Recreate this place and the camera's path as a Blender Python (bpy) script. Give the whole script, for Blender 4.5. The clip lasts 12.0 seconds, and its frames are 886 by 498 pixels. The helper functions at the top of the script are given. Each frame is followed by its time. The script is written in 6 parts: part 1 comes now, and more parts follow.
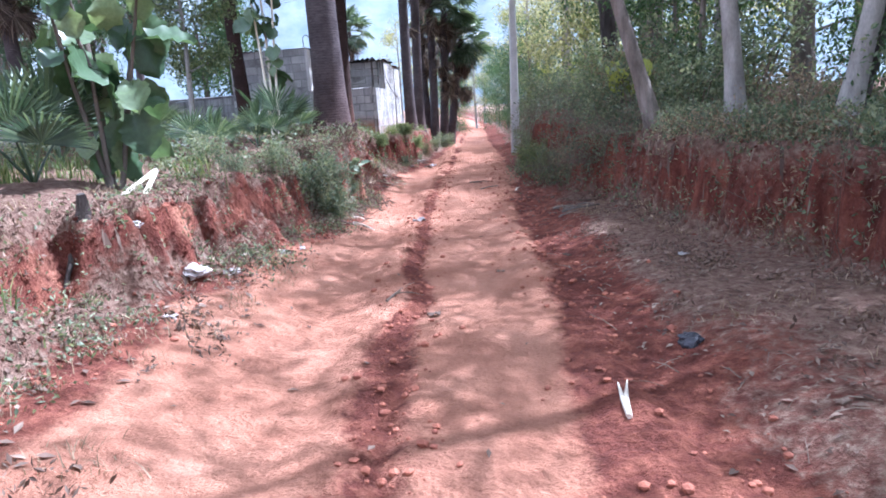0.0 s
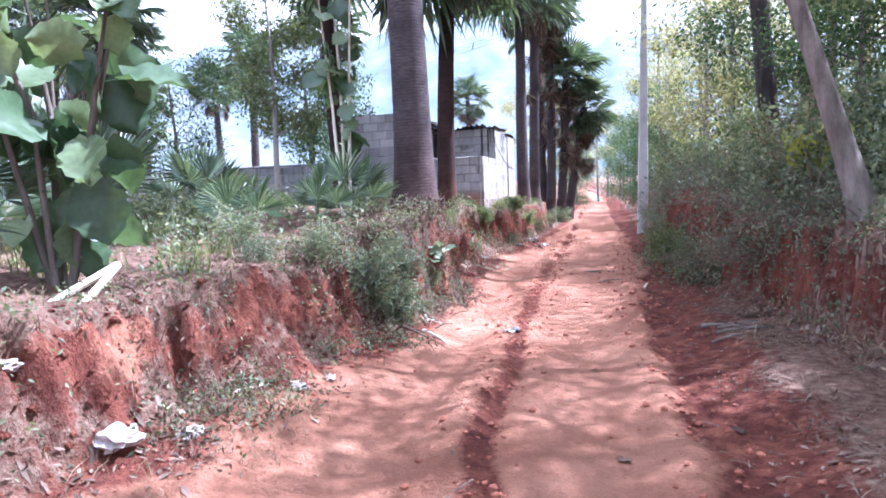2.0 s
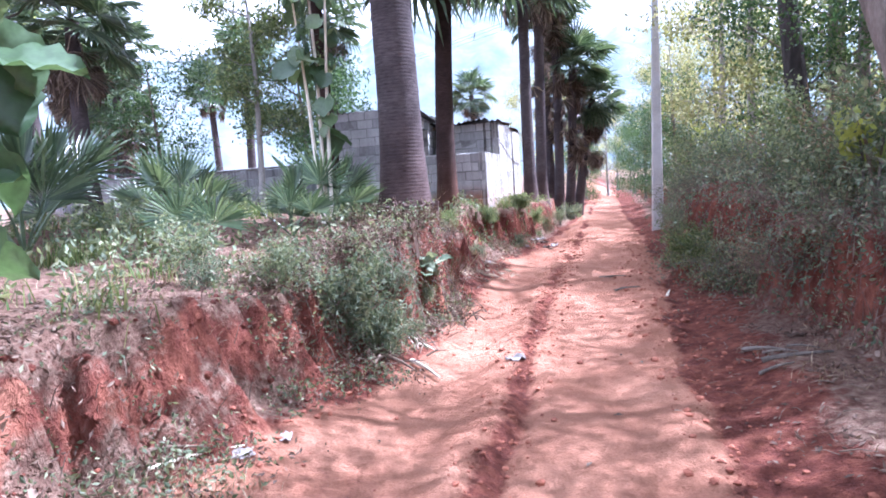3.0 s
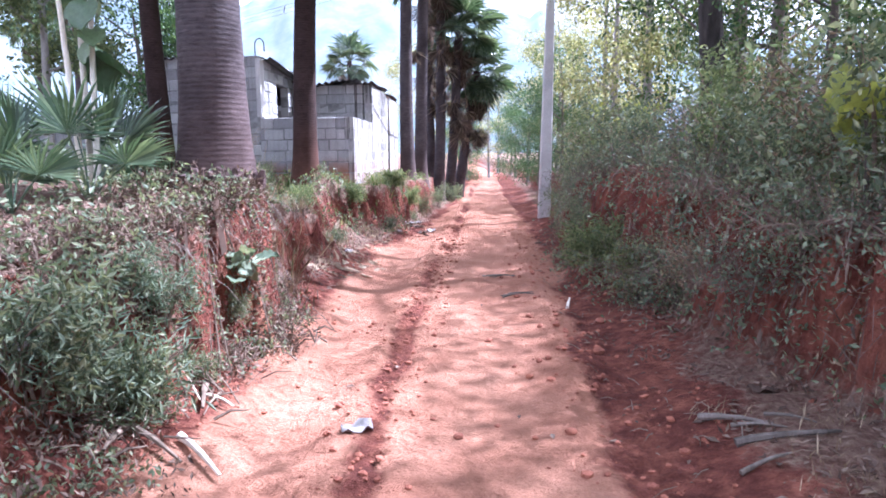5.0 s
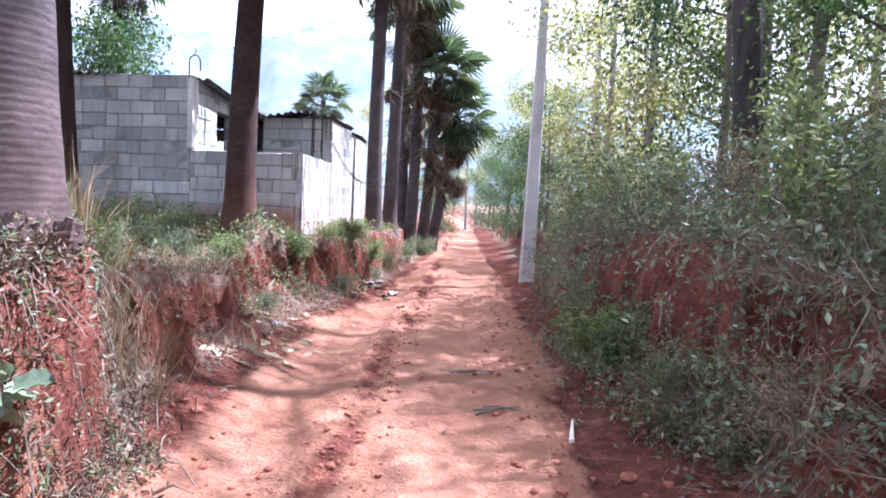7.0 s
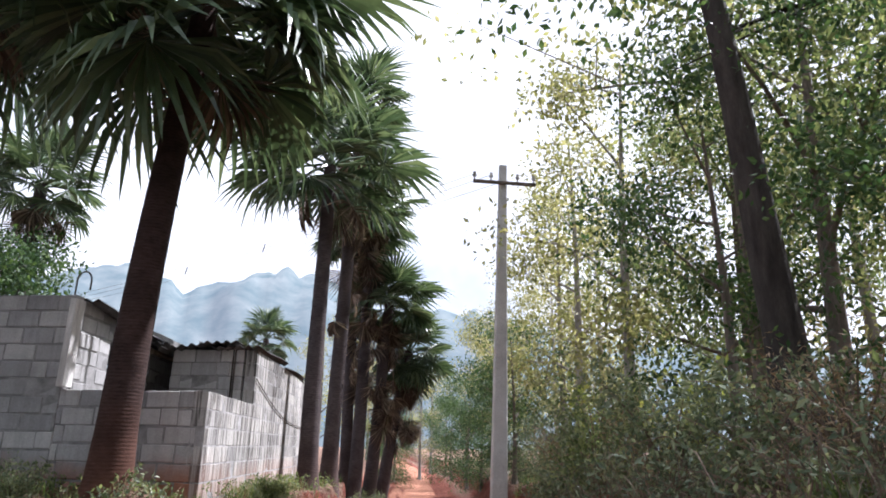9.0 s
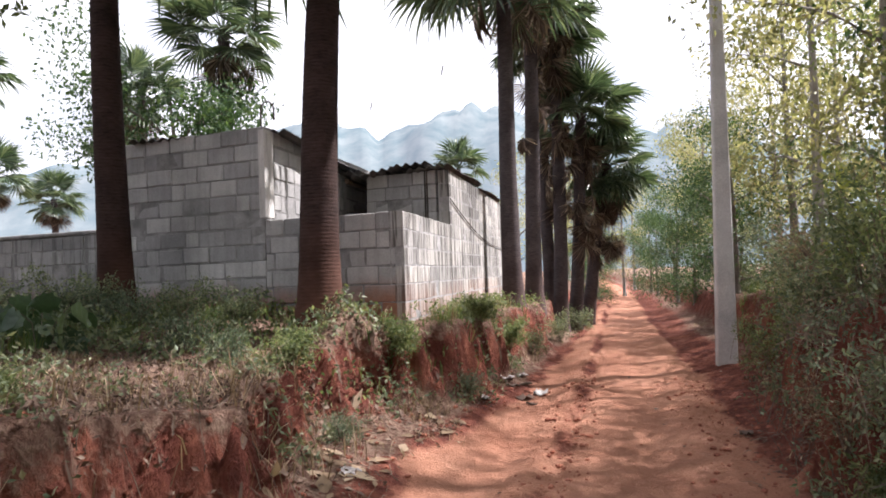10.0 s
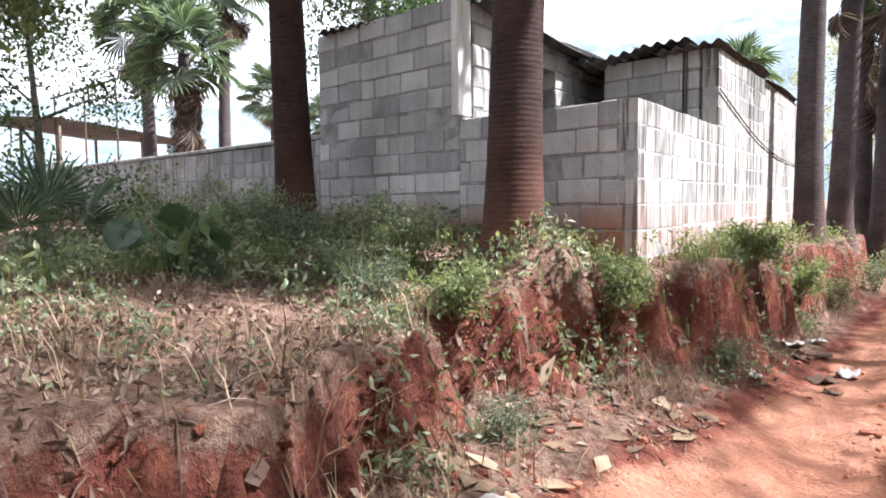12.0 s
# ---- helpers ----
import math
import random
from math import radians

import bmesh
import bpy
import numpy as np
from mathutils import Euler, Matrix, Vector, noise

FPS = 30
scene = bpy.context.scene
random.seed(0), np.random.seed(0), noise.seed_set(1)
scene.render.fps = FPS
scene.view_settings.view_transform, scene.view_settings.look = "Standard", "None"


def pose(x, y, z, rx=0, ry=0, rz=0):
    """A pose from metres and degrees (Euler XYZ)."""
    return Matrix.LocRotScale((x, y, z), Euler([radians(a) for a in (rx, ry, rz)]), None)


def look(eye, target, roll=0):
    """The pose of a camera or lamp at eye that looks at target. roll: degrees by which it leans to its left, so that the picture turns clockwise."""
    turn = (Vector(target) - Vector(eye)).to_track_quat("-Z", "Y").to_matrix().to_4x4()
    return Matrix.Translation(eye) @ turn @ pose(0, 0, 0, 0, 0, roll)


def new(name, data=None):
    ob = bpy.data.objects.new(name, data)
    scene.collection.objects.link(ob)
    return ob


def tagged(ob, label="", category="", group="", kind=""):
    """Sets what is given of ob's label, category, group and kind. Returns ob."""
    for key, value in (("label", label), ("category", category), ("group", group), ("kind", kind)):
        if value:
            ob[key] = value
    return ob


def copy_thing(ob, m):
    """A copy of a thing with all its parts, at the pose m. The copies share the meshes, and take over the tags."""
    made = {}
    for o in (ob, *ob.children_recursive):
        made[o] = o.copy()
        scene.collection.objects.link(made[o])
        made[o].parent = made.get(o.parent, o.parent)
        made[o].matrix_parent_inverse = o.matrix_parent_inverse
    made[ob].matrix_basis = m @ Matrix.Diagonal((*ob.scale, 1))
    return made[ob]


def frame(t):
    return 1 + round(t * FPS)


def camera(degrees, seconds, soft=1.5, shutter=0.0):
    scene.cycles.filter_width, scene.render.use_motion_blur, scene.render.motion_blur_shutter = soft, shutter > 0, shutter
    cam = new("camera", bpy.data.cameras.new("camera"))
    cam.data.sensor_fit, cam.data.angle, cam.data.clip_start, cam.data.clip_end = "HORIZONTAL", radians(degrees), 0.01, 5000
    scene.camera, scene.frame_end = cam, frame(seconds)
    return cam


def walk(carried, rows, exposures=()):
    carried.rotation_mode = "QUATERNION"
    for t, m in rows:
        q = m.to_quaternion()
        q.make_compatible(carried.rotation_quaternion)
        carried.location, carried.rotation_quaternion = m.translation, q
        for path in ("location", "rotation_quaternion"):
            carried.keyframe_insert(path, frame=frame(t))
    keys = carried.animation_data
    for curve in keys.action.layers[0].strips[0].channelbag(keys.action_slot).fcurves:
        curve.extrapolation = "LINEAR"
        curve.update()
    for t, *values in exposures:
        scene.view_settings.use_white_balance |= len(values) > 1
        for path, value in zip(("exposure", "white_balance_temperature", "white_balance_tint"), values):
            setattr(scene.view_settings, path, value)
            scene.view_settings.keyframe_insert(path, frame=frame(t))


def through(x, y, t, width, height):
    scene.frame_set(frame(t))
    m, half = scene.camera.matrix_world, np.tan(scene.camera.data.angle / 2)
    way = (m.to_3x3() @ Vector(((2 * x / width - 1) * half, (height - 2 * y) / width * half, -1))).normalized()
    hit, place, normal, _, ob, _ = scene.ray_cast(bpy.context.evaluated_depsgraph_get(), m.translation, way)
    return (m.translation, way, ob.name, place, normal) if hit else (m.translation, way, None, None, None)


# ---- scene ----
cam = camera(66.7, 12.0, soft=1.8)
METRES, EYE, TILT, LEAN, TURN = 14.0, 1.55, 0.0, 0.0, 0.0
ROWS = [
    (0.0, 0.0, 0.0, 0.0, -0.8, -11.93, 3.78),
    (0.5, 0.0057, 0.0489, 0.0005, -0.91, -11.72, 1.4),
    (1.0, 0.0121, 0.094, 0.0015, 5.46, -10.54, 2.8),
    (1.5, 0.0116, 0.1389, 0.0024, 9.02, -7.56, 1.87),
    (2.0, 0.0138, 0.1806, 0.0022, 9.43, -5.58, 2.44),
    (2.5, 0.0136, 0.2208, 0.0045, 13.95, -5.75, 2.33),
    (3.0, 0.0137, 0.2615, 0.0056, 10.1, -5.85, 3.73),
    (5.0, 0.0138, 0.4315, -0.0023, 0.12, -8.16, 0.43),
    (5.5, 0.014, 0.4726, -0.0009, -1.35, -5.63, 1.17),
    (6.0, 0.0163, 0.5143, -0.0021, 3.45, -6.54, -0.43),
    (6.5, 0.0218, 0.557, -0.0013, -0.3, -6.14, -0.78),
    (8.5, 0.034, 0.7227, -0.0015, -3.23, 11.85, -3.36),
    (9.0, 0.036, 0.7557, 0.0033, -5.56, 16.47, -1.09),
    (9.5, 0.0347, 0.7898, -0.0024, 5.39, 5.98, 1.35),
    (10.0, 0.028, 0.8304, -0.0071, 11.05, 2.12, 1.99),
    (10.5, 0.0288, 0.8685, -0.012, 17.13, -1.05, 2.97),
    (11.0, 0.0248, 0.9091, -0.0108, 20.13, -3.34, -1.57),
    (11.5, 0.0174, 0.9477, -0.0099, 21.44, -3.14, 0.56),
    (12.0, 0.0094, 0.9893, -0.0123, 33.36, -3.88, 0.64),
]
EXPOSURES = [(0, 1.98, 4900, 20), (1, 2.18, 4900, 21), (1.5, 2.2, 4930, 24), (3, 2.3, 4950, 26), (6.6, 2.3, 5050, 24), (8.4, 1.75, 5500, 17), (9, 1.25, 5700, 17), (9.4, 0.85, 5850, 17), (10, 1.40, 6100, 18), (10.6, 1.90, 6150, 18), (12, 2.08, 5850, 16)]
walk(cam, [(t, pose(0, 0, EYE, TILT, LEAN, TURN) @ pose(METRES * x, METRES * y, METRES * z, 90 + pitch, roll, yaw)) for t, x, y, z, yaw, pitch, roll in ROWS], EXPOSURES)

# ---------- world, sun ----------
SUN_AZ, SUN_EL = 62.0, 55.0          # degrees from +y towards +x, and above the horizon
world = bpy.data.worlds.new("world")
scene.world = world
world.use_nodes = True
wn = world.node_tree.nodes
wl = world.node_tree.links
sky = wn.new("ShaderNodeTexSky")
sky.sky_type = "NISHITA"
sky.sun_disc = False
sky.sun_elevation = radians(SUN_EL)
sky.sun_rotation = radians(SUN_AZ)
sky.dust_density = 3.0
wco = wn.new("ShaderNodeTexCoord")
wno = wn.new("ShaderNodeTexNoise")
wno.inputs["Scale"].default_value = 2.2
wno.inputs["Detail"].default_value = 6
wl.new(wco.outputs["Generated"], wno.inputs["Vector"])
wra = wn.new("ShaderNodeValToRGB")
wra.color_ramp.elements[0].position, wra.color_ramp.elements[1].position = 0.26, 0.50
wl.new(wno.outputs["Fac"], wra.inputs["Fac"])
wmx = wn.new("ShaderNodeMixRGB")
wmx.inputs["Color2"].default_value = (9.0, 9.0, 9.1, 1)
wl.new(wra.outputs["Color"], wmx.inputs["Fac"])
wl.new(sky.outputs["Color"], wmx.inputs["Color1"])
bg = wn["Background"]
bg.inputs["Strength"].default_value = 0.069
wl.new(wmx.outputs["Color"], bg.inputs["Color"])

sun_data = bpy.data.lights.new("sun", "SUN")
sun_data.energy, sun_data.angle, sun_data.color = 5.0, radians(0.9), (1.0, 0.95, 0.88)
sun = new("sun", sun_data)
a, e = radians(SUN_AZ), radians(SUN_EL)
sun.matrix_world = look((40 * math.sin(a), 40 * math.cos(a), 60), (40 * math.sin(a) - math.sin(a) * math.cos(e), 40 * math.cos(a) - math.cos(a) * math.cos(e), 60 - math.sin(e)))

RNG = np.random.default_rng(7)


# ---------- materials ----------
def nodes_of(name):
    m = bpy.data.materials.new(name)
    m.use_nodes = True
    return m, m.node_tree.nodes, m.node_tree.links, m.node_tree.nodes["Principled BSDF"]


def ramp(n, stops):
    r = n.new("ShaderNodeValToRGB")
    while len(r.color_ramp.elements) < len(stops):
        r.color_ramp.elements.new(0.5)
    for el, (p, c) in zip(r.color_ramp.elements, stops):
        el.position, el.color = p, (*c, 1)
    return r


def noise_tex(n, l, scale, detail=5, vec=None, rough=0.55):
    t = n.new("ShaderNodeTexNoise")
    t.inputs["Scale"].default_value, t.inputs["Detail"].default_value, t.inputs["Roughness"].default_value = scale, detail, rough
    if vec is not None:
        l.new(vec, t.inputs["Vector"])
    return t


def mixed(n, l, fac, c1, c2, kind="MIX"):
    m = n.new("ShaderNodeMixRGB")
    m.blend_type = kind
    for sock, v in (("Fac", fac), ("Color1", c1), ("Color2", c2)):
        if isinstance(v, (int, float)):
            m.inputs[sock].default_value = v
        elif isinstance(v, tuple):
            m.inputs[sock].default_value = (*v, 1)
        else:
            l.new(v, m.inputs[sock])
    return m.outputs["Color"]


def bump(n, l, height, bsdf, strength, dist):
    b = n.new("ShaderNodeBump")
    b.inputs["Strength"].default_value, b.inputs["Distance"].default_value = strength, dist
    l.new(height, b.inputs["Height"])
    l.new(b.outputs["Normal"], bsdf.inputs["Normal"])


def rough_mat(name, dark, light, scale, fine, roughness=0.85, strength=0.5, dist=0.01, stretch=(1, 1, 1), vary=0.25, metal=0.0):
    """Two scales of colour change with fine relief."""
    m, n, l, b = nodes_of(name)
    co = n.new("ShaderNodeTexCoord")
    mp = n.new("ShaderNodeMapping")
    mp.inputs["Scale"].default_value = stretch
    l.new(co.outputs["Object"], mp.inputs["Vector"])
    big = noise_tex(n, l, scale, 6, mp.outputs["Vector"])
    small = noise_tex(n, l, fine, 4, mp.outputs["Vector"], 0.7)
    c = ramp(n, [(0.3, dark), (0.7, light)])
    l.new(big.outputs["Fac"], c.inputs["Fac"])
    g = ramp(n, [(0.25, (0.6, 0.6, 0.6)), (0.75, (1.25, 1.25, 1.25))])
    l.new(small.outputs["Fac"], g.inputs["Fac"])
    col = mixed(n, l, 0.7, c.outputs["Color"], g.outputs["Color"], "MULTIPLY")
    if vary:
        inf = n.new("ShaderNodeObjectInfo")
        v = ramp(n, [(0.0, (1 - vary,) * 3), (1.0, (1 + vary,) * 3)])
        l.new(inf.outputs["Random"], v.inputs["Fac"])
        col = mixed(n, l, 1.0, col, v.outputs["Color"], "MULTIPLY")
    l.new(col, b.inputs["Base Color"])
    b.inputs["Roughness"].default_value = roughness
    b.inputs["Metallic"].default_value = metal
    b.inputs["Specular IOR Level"].default_value = 0.25
    bump(n, l, small.outputs["Fac"], b, strength, dist)
    return m


def leaf_mat(name, dark, mid, light, through=0.35, roughness=0.5, gloss=0.35):
    """Leaves that differ one from another, and let some light through."""
    m, n, l, b = nodes_of(name)
    geo = n.new("ShaderNodeNewGeometry")
    inf = n.new("ShaderNodeObjectInfo")
    add = n.new("ShaderNodeMath")
    add.operation = "ADD"
    l.new(geo.outputs["Random Per Island"], add.inputs[0])
    l.new(inf.outputs["Random"], add.inputs[1])
    fr = n.new("ShaderNodeMath")
    fr.operation = "FRACT"
    l.new(add.outputs[0], fr.inputs[0])
    c = ramp(n, [(0.0, dark), (0.55, mid), (1.0, light)])
    l.new(fr.outputs[0], c.inputs["Fac"])
    co = n.new("ShaderNodeTexCoord")
    nt = noise_tex(n, l, 9, 3, co.outputs["Object"])
    g = ramp(n, [(0.3, (0.75, 0.75, 0.75)), (0.7, (1.2, 1.2, 1.2))])
    l.new(nt.outputs["Fac"], g.inputs["Fac"])
    col = mixed(n, l, 0.8, c.outputs["Color"], g.outputs["Color"], "MULTIPLY")
    l.new(col, b.inputs["Base Color"])
    b.inputs["Roughness"].default_value = roughness
    b.inputs["Specular IOR Level"].default_value = gloss
    tr = n.new("ShaderNodeBsdfTranslucent")
    warm = mixed(n, l, 1.0, col, (1.12, 1.1, 0.72), "MULTIPLY")
    l.new(warm, tr.inputs["Color"])
    mx = n.new("ShaderNodeMixShader")
    mx.inputs["Fac"].default_value = through
    out = n["Material Output"]
    l.new(b.outputs["BSDF"], mx.inputs[1])
    l.new(tr.outputs["BSDF"], mx.inputs[2])
    l.new(mx.outputs["Shader"], out.inputs["Surface"])
    return m


def soil_material():
    m, n, l, b = nodes_of("red_soil")
    geo = n.new("ShaderNodeNewGeometry")
    pos = geo.outputs["Position"]
    at = n.new("ShaderNodeAttribute")
    at.attribute_name = "cover"
    sp = n.new("ShaderNodeSeparateColor")
    l.new(at.outputs["Color"], sp.inputs["Color"])
    n1 = noise_tex(n, l, 1.3, 8, pos, 0.65)
    n2 = noise_tex(n, l, 14, 6, pos, 0.7)
    n3 = noise_tex(n, l, 60, 5, pos, 0.75)
    red = ramp(n, [(0.34, (0.070, 0.024, 0.019)), (0.5, (0.180, 0.062, 0.043)), (0.66, (0.36, 0.145, 0.09))])
    fmap = n.new("ShaderNodeMapping")
    fmap.inputs["Scale"].default_value = (7, 7, 2.2)
    l.new(pos, fmap.inputs["Vector"])
    n4 = noise_tex(n, l, 1.0, 7, fmap.outputs["Vector"], 0.7)
    half = mixed(n, l, 0.6, n1.outputs["Fac"], n4.outputs["Fac"])
    l.new(half, red.inputs["Fac"])
    dust = ramp(n, [(0.3, (0.36, 0.16, 0.10)), (0.6, (0.48, 0.24, 0.155)), (0.8, (0.57, 0.31, 0.21))])
    l.new(n1.outputs["Fac"], dust.inputs["Fac"])
    dry = ramp(n, [(0.35, (0.12, 0.065, 0.048)), (0.52, (0.215, 0.135, 0.098)), (0.70, (0.34, 0.245, 0.18))])
    l.new(n2.outputs["Fac"], dry.inputs["Fac"])
    # break the borders up with noise
    def broken(sock, amount):
        s = n.new("ShaderNodeMath")
        s.operation = "MULTIPLY_ADD"
        l.new(n2.outputs["Fac"], s.inputs[0])
        s.inputs[1].default_value = amount
        s.inputs[2].default_value = -amount / 2
        a = n.new("ShaderNodeMath")
        a.operation = "ADD"
        a.use_clamp = True
        l.new(sock, a.inputs[0])
        l.new(s.outputs[0], a.inputs[1])
        r = ramp(n, [(0.3, (0, 0, 0)), (0.7, (1, 1, 1))])
        l.new(a.outputs[0], r.inputs["Fac"])
        return r.outputs["Color"]
    c = mixed(n, l, broken(sp.outputs["Red"], 0.8), red.outputs["Color"], dust.outputs["Color"])
    c = mixed(n, l, broken(sp.outputs["Green"], 1.2), c, dry.outputs["Color"])
    g = ramp(n, [(0.3, (0.72, 0.70, 0.70)), (0.7, (1.2, 1.2, 1.2))])
    l.new(n3.outputs["Fac"], g.inputs["Fac"])
    c = mixed(n, l, 0.75, c, g.outputs["Color"], "MULTIPLY")
    l.new(c, b.inputs["Base Color"])
    b.inputs["Roughness"].default_value = 0.95
    b.inputs["Specular IOR Level"].default_value = 0.1
    mixh = n.new("ShaderNodeMath")
    mixh.operation = "MULTIPLY_ADD"
    l.new(n2.outputs["Fac"], mixh.inputs[0])
    mixh.inputs[1].default_value = 7.0
    l.new(n3.outputs["Fac"], mixh.inputs[2])
    mixk = n.new("ShaderNodeMath")
    mixk.operation = "MULTIPLY_ADD"
    l.new(n4.outputs["Fac"], mixk.inputs[0])
    mixk.inputs[1].default_value = 9.0
    l.new(mixh.outputs[0], mixk.inputs[2])
    bump(n, l, mixk.outputs[0], b, 0.8, 0.022)
    return m


def block_material(name, tint, streak, mud=0.8):
    m, n, l, b = nodes_of(name)
    geo = n.new("ShaderNodeNewGeometry")
    pos = geo.outputs["Position"]
    big = noise_tex(n, l, 1.1, 6, pos, 0.65)
    small = noise_tex(n, l, 55, 5, pos, 0.75)
    c = ramp(n, [(0.25, (0.25, 0.245, 0.235)), (0.5, (0.37, 0.36, 0.345)), (0.75, (0.48, 0.47, 0.455))])
    l.new(big.outputs["Fac"], c.inputs["Fac"])
    inf = n.new("ShaderNodeObjectInfo")
    v = ramp(n, [(0.0, (0.70, 0.70, 0.71)), (1.0, (1.2, 1.19, 1.17))])
    l.new(inf.outputs["Random"], v.inputs["Fac"])
    col = mixed(n, l, 1.0, c.outputs["Color"], v.outputs["Color"], "MULTIPLY")
    col = mixed(n, l, 1.0, col, tint, "MULTIPLY")
    # rain streaks run down the faces
    mp = n.new("ShaderNodeMapping")
    mp.inputs["Scale"].default_value = (9.0, 9.0, 0.45)
    l.new(pos, mp.inputs["Vector"])
    st = noise_tex(n, l, 1.6, 5, mp.outputs["Vector"], 0.6)
    sr = ramp(n, [(0.42, (0.30, 0.29, 0.285)), (0.53, (1, 1, 1))])
    l.new(st.outputs["Fac"], sr.inputs["Fac"])
    col = mixed(n, l, streak, col, sr.outputs["Color"], "MULTIPLY")
    # red mud splashed up from the ground
    sep = n.new("ShaderNodeSeparateXYZ")
    l.new(pos, sep.inputs["Vector"])
    h = n.new("ShaderNodeMapRange")
    h.inputs["From Min"].default_value, h.inputs["From Max"].default_value = 1.02, 1.62
    h.inputs["To Min"].default_value, h.inputs["To Max"].default_value = 1.0, 0.0
    l.new(sep.outputs["Z"], h.inputs["Value"])
    k = n.new("ShaderNodeMath")
    k.operation = "MULTIPLY_ADD"
    l.new(big.outputs["Fac"], k.inputs[0])
    k.inputs[1].default_value = 1.2
    k.inputs[2].default_value = -0.6
    k2 = n.new("ShaderNodeMath")
    k2.operation = "ADD"
    k2.use_clamp = True
    l.new(h.outputs["Result"], k2.inputs[0])
    l.new(k.outputs[0], k2.inputs[1])
    k3 = ramp(n, [(0.35, (0, 0, 0)), (0.9, (mud, mud, mud))])
    l.new(k2.outputs[0], k3.inputs["Fac"])
    col = mixed(n, l, k3.outputs["Color"], col, (0.30, 0.125, 0.07))
    g = ramp(n, [(0.3, (0.7, 0.7, 0.7)), (0.7, (1.2, 1.2, 1.2))])
    l.new(small.outputs["Fac"], g.inputs["Fac"])
    col = mixed(n, l, 0.7, col, g.outputs["Color"], "MULTIPLY")
    l.new(col, b.inputs["Base Color"])
    b.inputs["Roughness"].default_value = 0.95
    b.inputs["Specular IOR Level"].default_value = 0.15
    bump(n, l, small.outputs["Fac"], b, 0.6, 0.006)
    return m


def hill_material(name, low, high):
    m, n, l, b = nodes_of(name)
    geo = n.new("ShaderNodeNewGeometry")
    t = noise_tex(n, l, 0.02, 8, geo.outputs["Position"], 0.65)
    c = ramp(n, [(0.35, low), (0.65, high)])
    l.new(t.outputs["Fac"], c.inputs["Fac"])
    l.new(c.outputs["Color"], b.inputs["Base Color"])
    b.inputs["Roughness"].default_value = 1.0
    b.inputs["Specular IOR Level"].default_value = 0.0
    # faint bluish emission stands in for the haze of distance
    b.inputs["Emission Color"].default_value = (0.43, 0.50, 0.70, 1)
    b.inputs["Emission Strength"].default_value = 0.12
    return m


def ring_bark(name, dark, light, mud):
    """Palm bark: uneven rings round the trunk, broken by cracks and weather stains."""
    m, n, l, b = nodes_of(name)
    co = n.new("ShaderNodeTexCoord")
    w = n.new("ShaderNodeTexWave")
    w.bands_direction = "Z"
    w.inputs["Scale"].default_value = 7.5
    w.inputs["Distortion"].default_value = 3.2
    w.inputs["Detail"].default_value = 6
    w.inputs["Detail Scale"].default_value = 3.5
    w.inputs["Detail Roughness"].default_value = 0.7
    l.new(co.outputs["Object"], w.inputs["Vector"])
    mp = n.new("ShaderNodeMapping")
    mp.inputs["Scale"].default_value = (7, 7, 40)
    l.new(co.outputs["Object"], mp.inputs["Vector"])
    cr = noise_tex(n, l, 1.4, 6, mp.outputs["Vector"], 0.7)
    st = noise_tex(n, l, 1.7, 5, co.outputs["Object"], 0.6)
    c = ramp(n, [(0.25, dark), (0.8, light)])
    l.new(st.outputs["Fac"], c.inputs["Fac"])
    g = ramp(n, [(0.05, (0.5, 0.5, 0.5)), (0.35, (1.1, 1.1, 1.1))])
    l.new(w.outputs["Fac"], g.inputs["Fac"])
    col = mixed(n, l, 0.28, c.outputs["Color"], g.outputs["Color"], "MULTIPLY")
    k = ramp(n, [(0.36, (0.45, 0.43, 0.42)), (0.5, (1.0, 0.98, 0.97)), (0.60, (1.05, 1.03, 1.02)), (0.70, (1.9, 1.75, 1.7))])
    l.new(cr.outputs["Fac"], k.inputs["Fac"])
    col = mixed(n, l, 0.8, col, k.outputs["Color"], "MULTIPLY")
    # red mud splashed on the foot of the trunk
    sep = n.new("ShaderNodeSeparateXYZ")
    l.new(co.outputs["Object"], sep.inputs["Vector"])
    h = n.new("ShaderNodeMapRange")
    h.inputs["From Min"].default_value, h.inputs["From Max"].default_value = 0.1, 1.3
    h.inputs["To Min"].default_value, h.inputs["To Max"].default_value = mud, 0.0
    l.new(sep.outputs["Z"], h.inputs["Value"])
    hm = n.new("ShaderNodeMath")
    hm.operation = "MULTIPLY"
    l.new(h.outputs["Result"], hm.inputs[0])
    l.new(st.outputs["Fac"], hm.inputs[1])
    col = mixed(n, l, hm.outputs[0], col, (0.26, 0.105, 0.06))
    l.new(col, b.inputs["Base Color"])
    b.inputs["Roughness"].default_value = 0.95
    b.inputs["Specular IOR Level"].default_value = 0.15
    hh = n.new("ShaderNodeMath")
    hh.operation = "MULTIPLY_ADD"
    l.new(cr.outputs["Fac"], hh.inputs[0])
    hh.inputs[1].default_value = 1.2
    l.new(w.outputs["Fac"], hh.inputs[2])
    bump(n, l, hh.outputs[0], b, 0.28, 0.007)
    return m


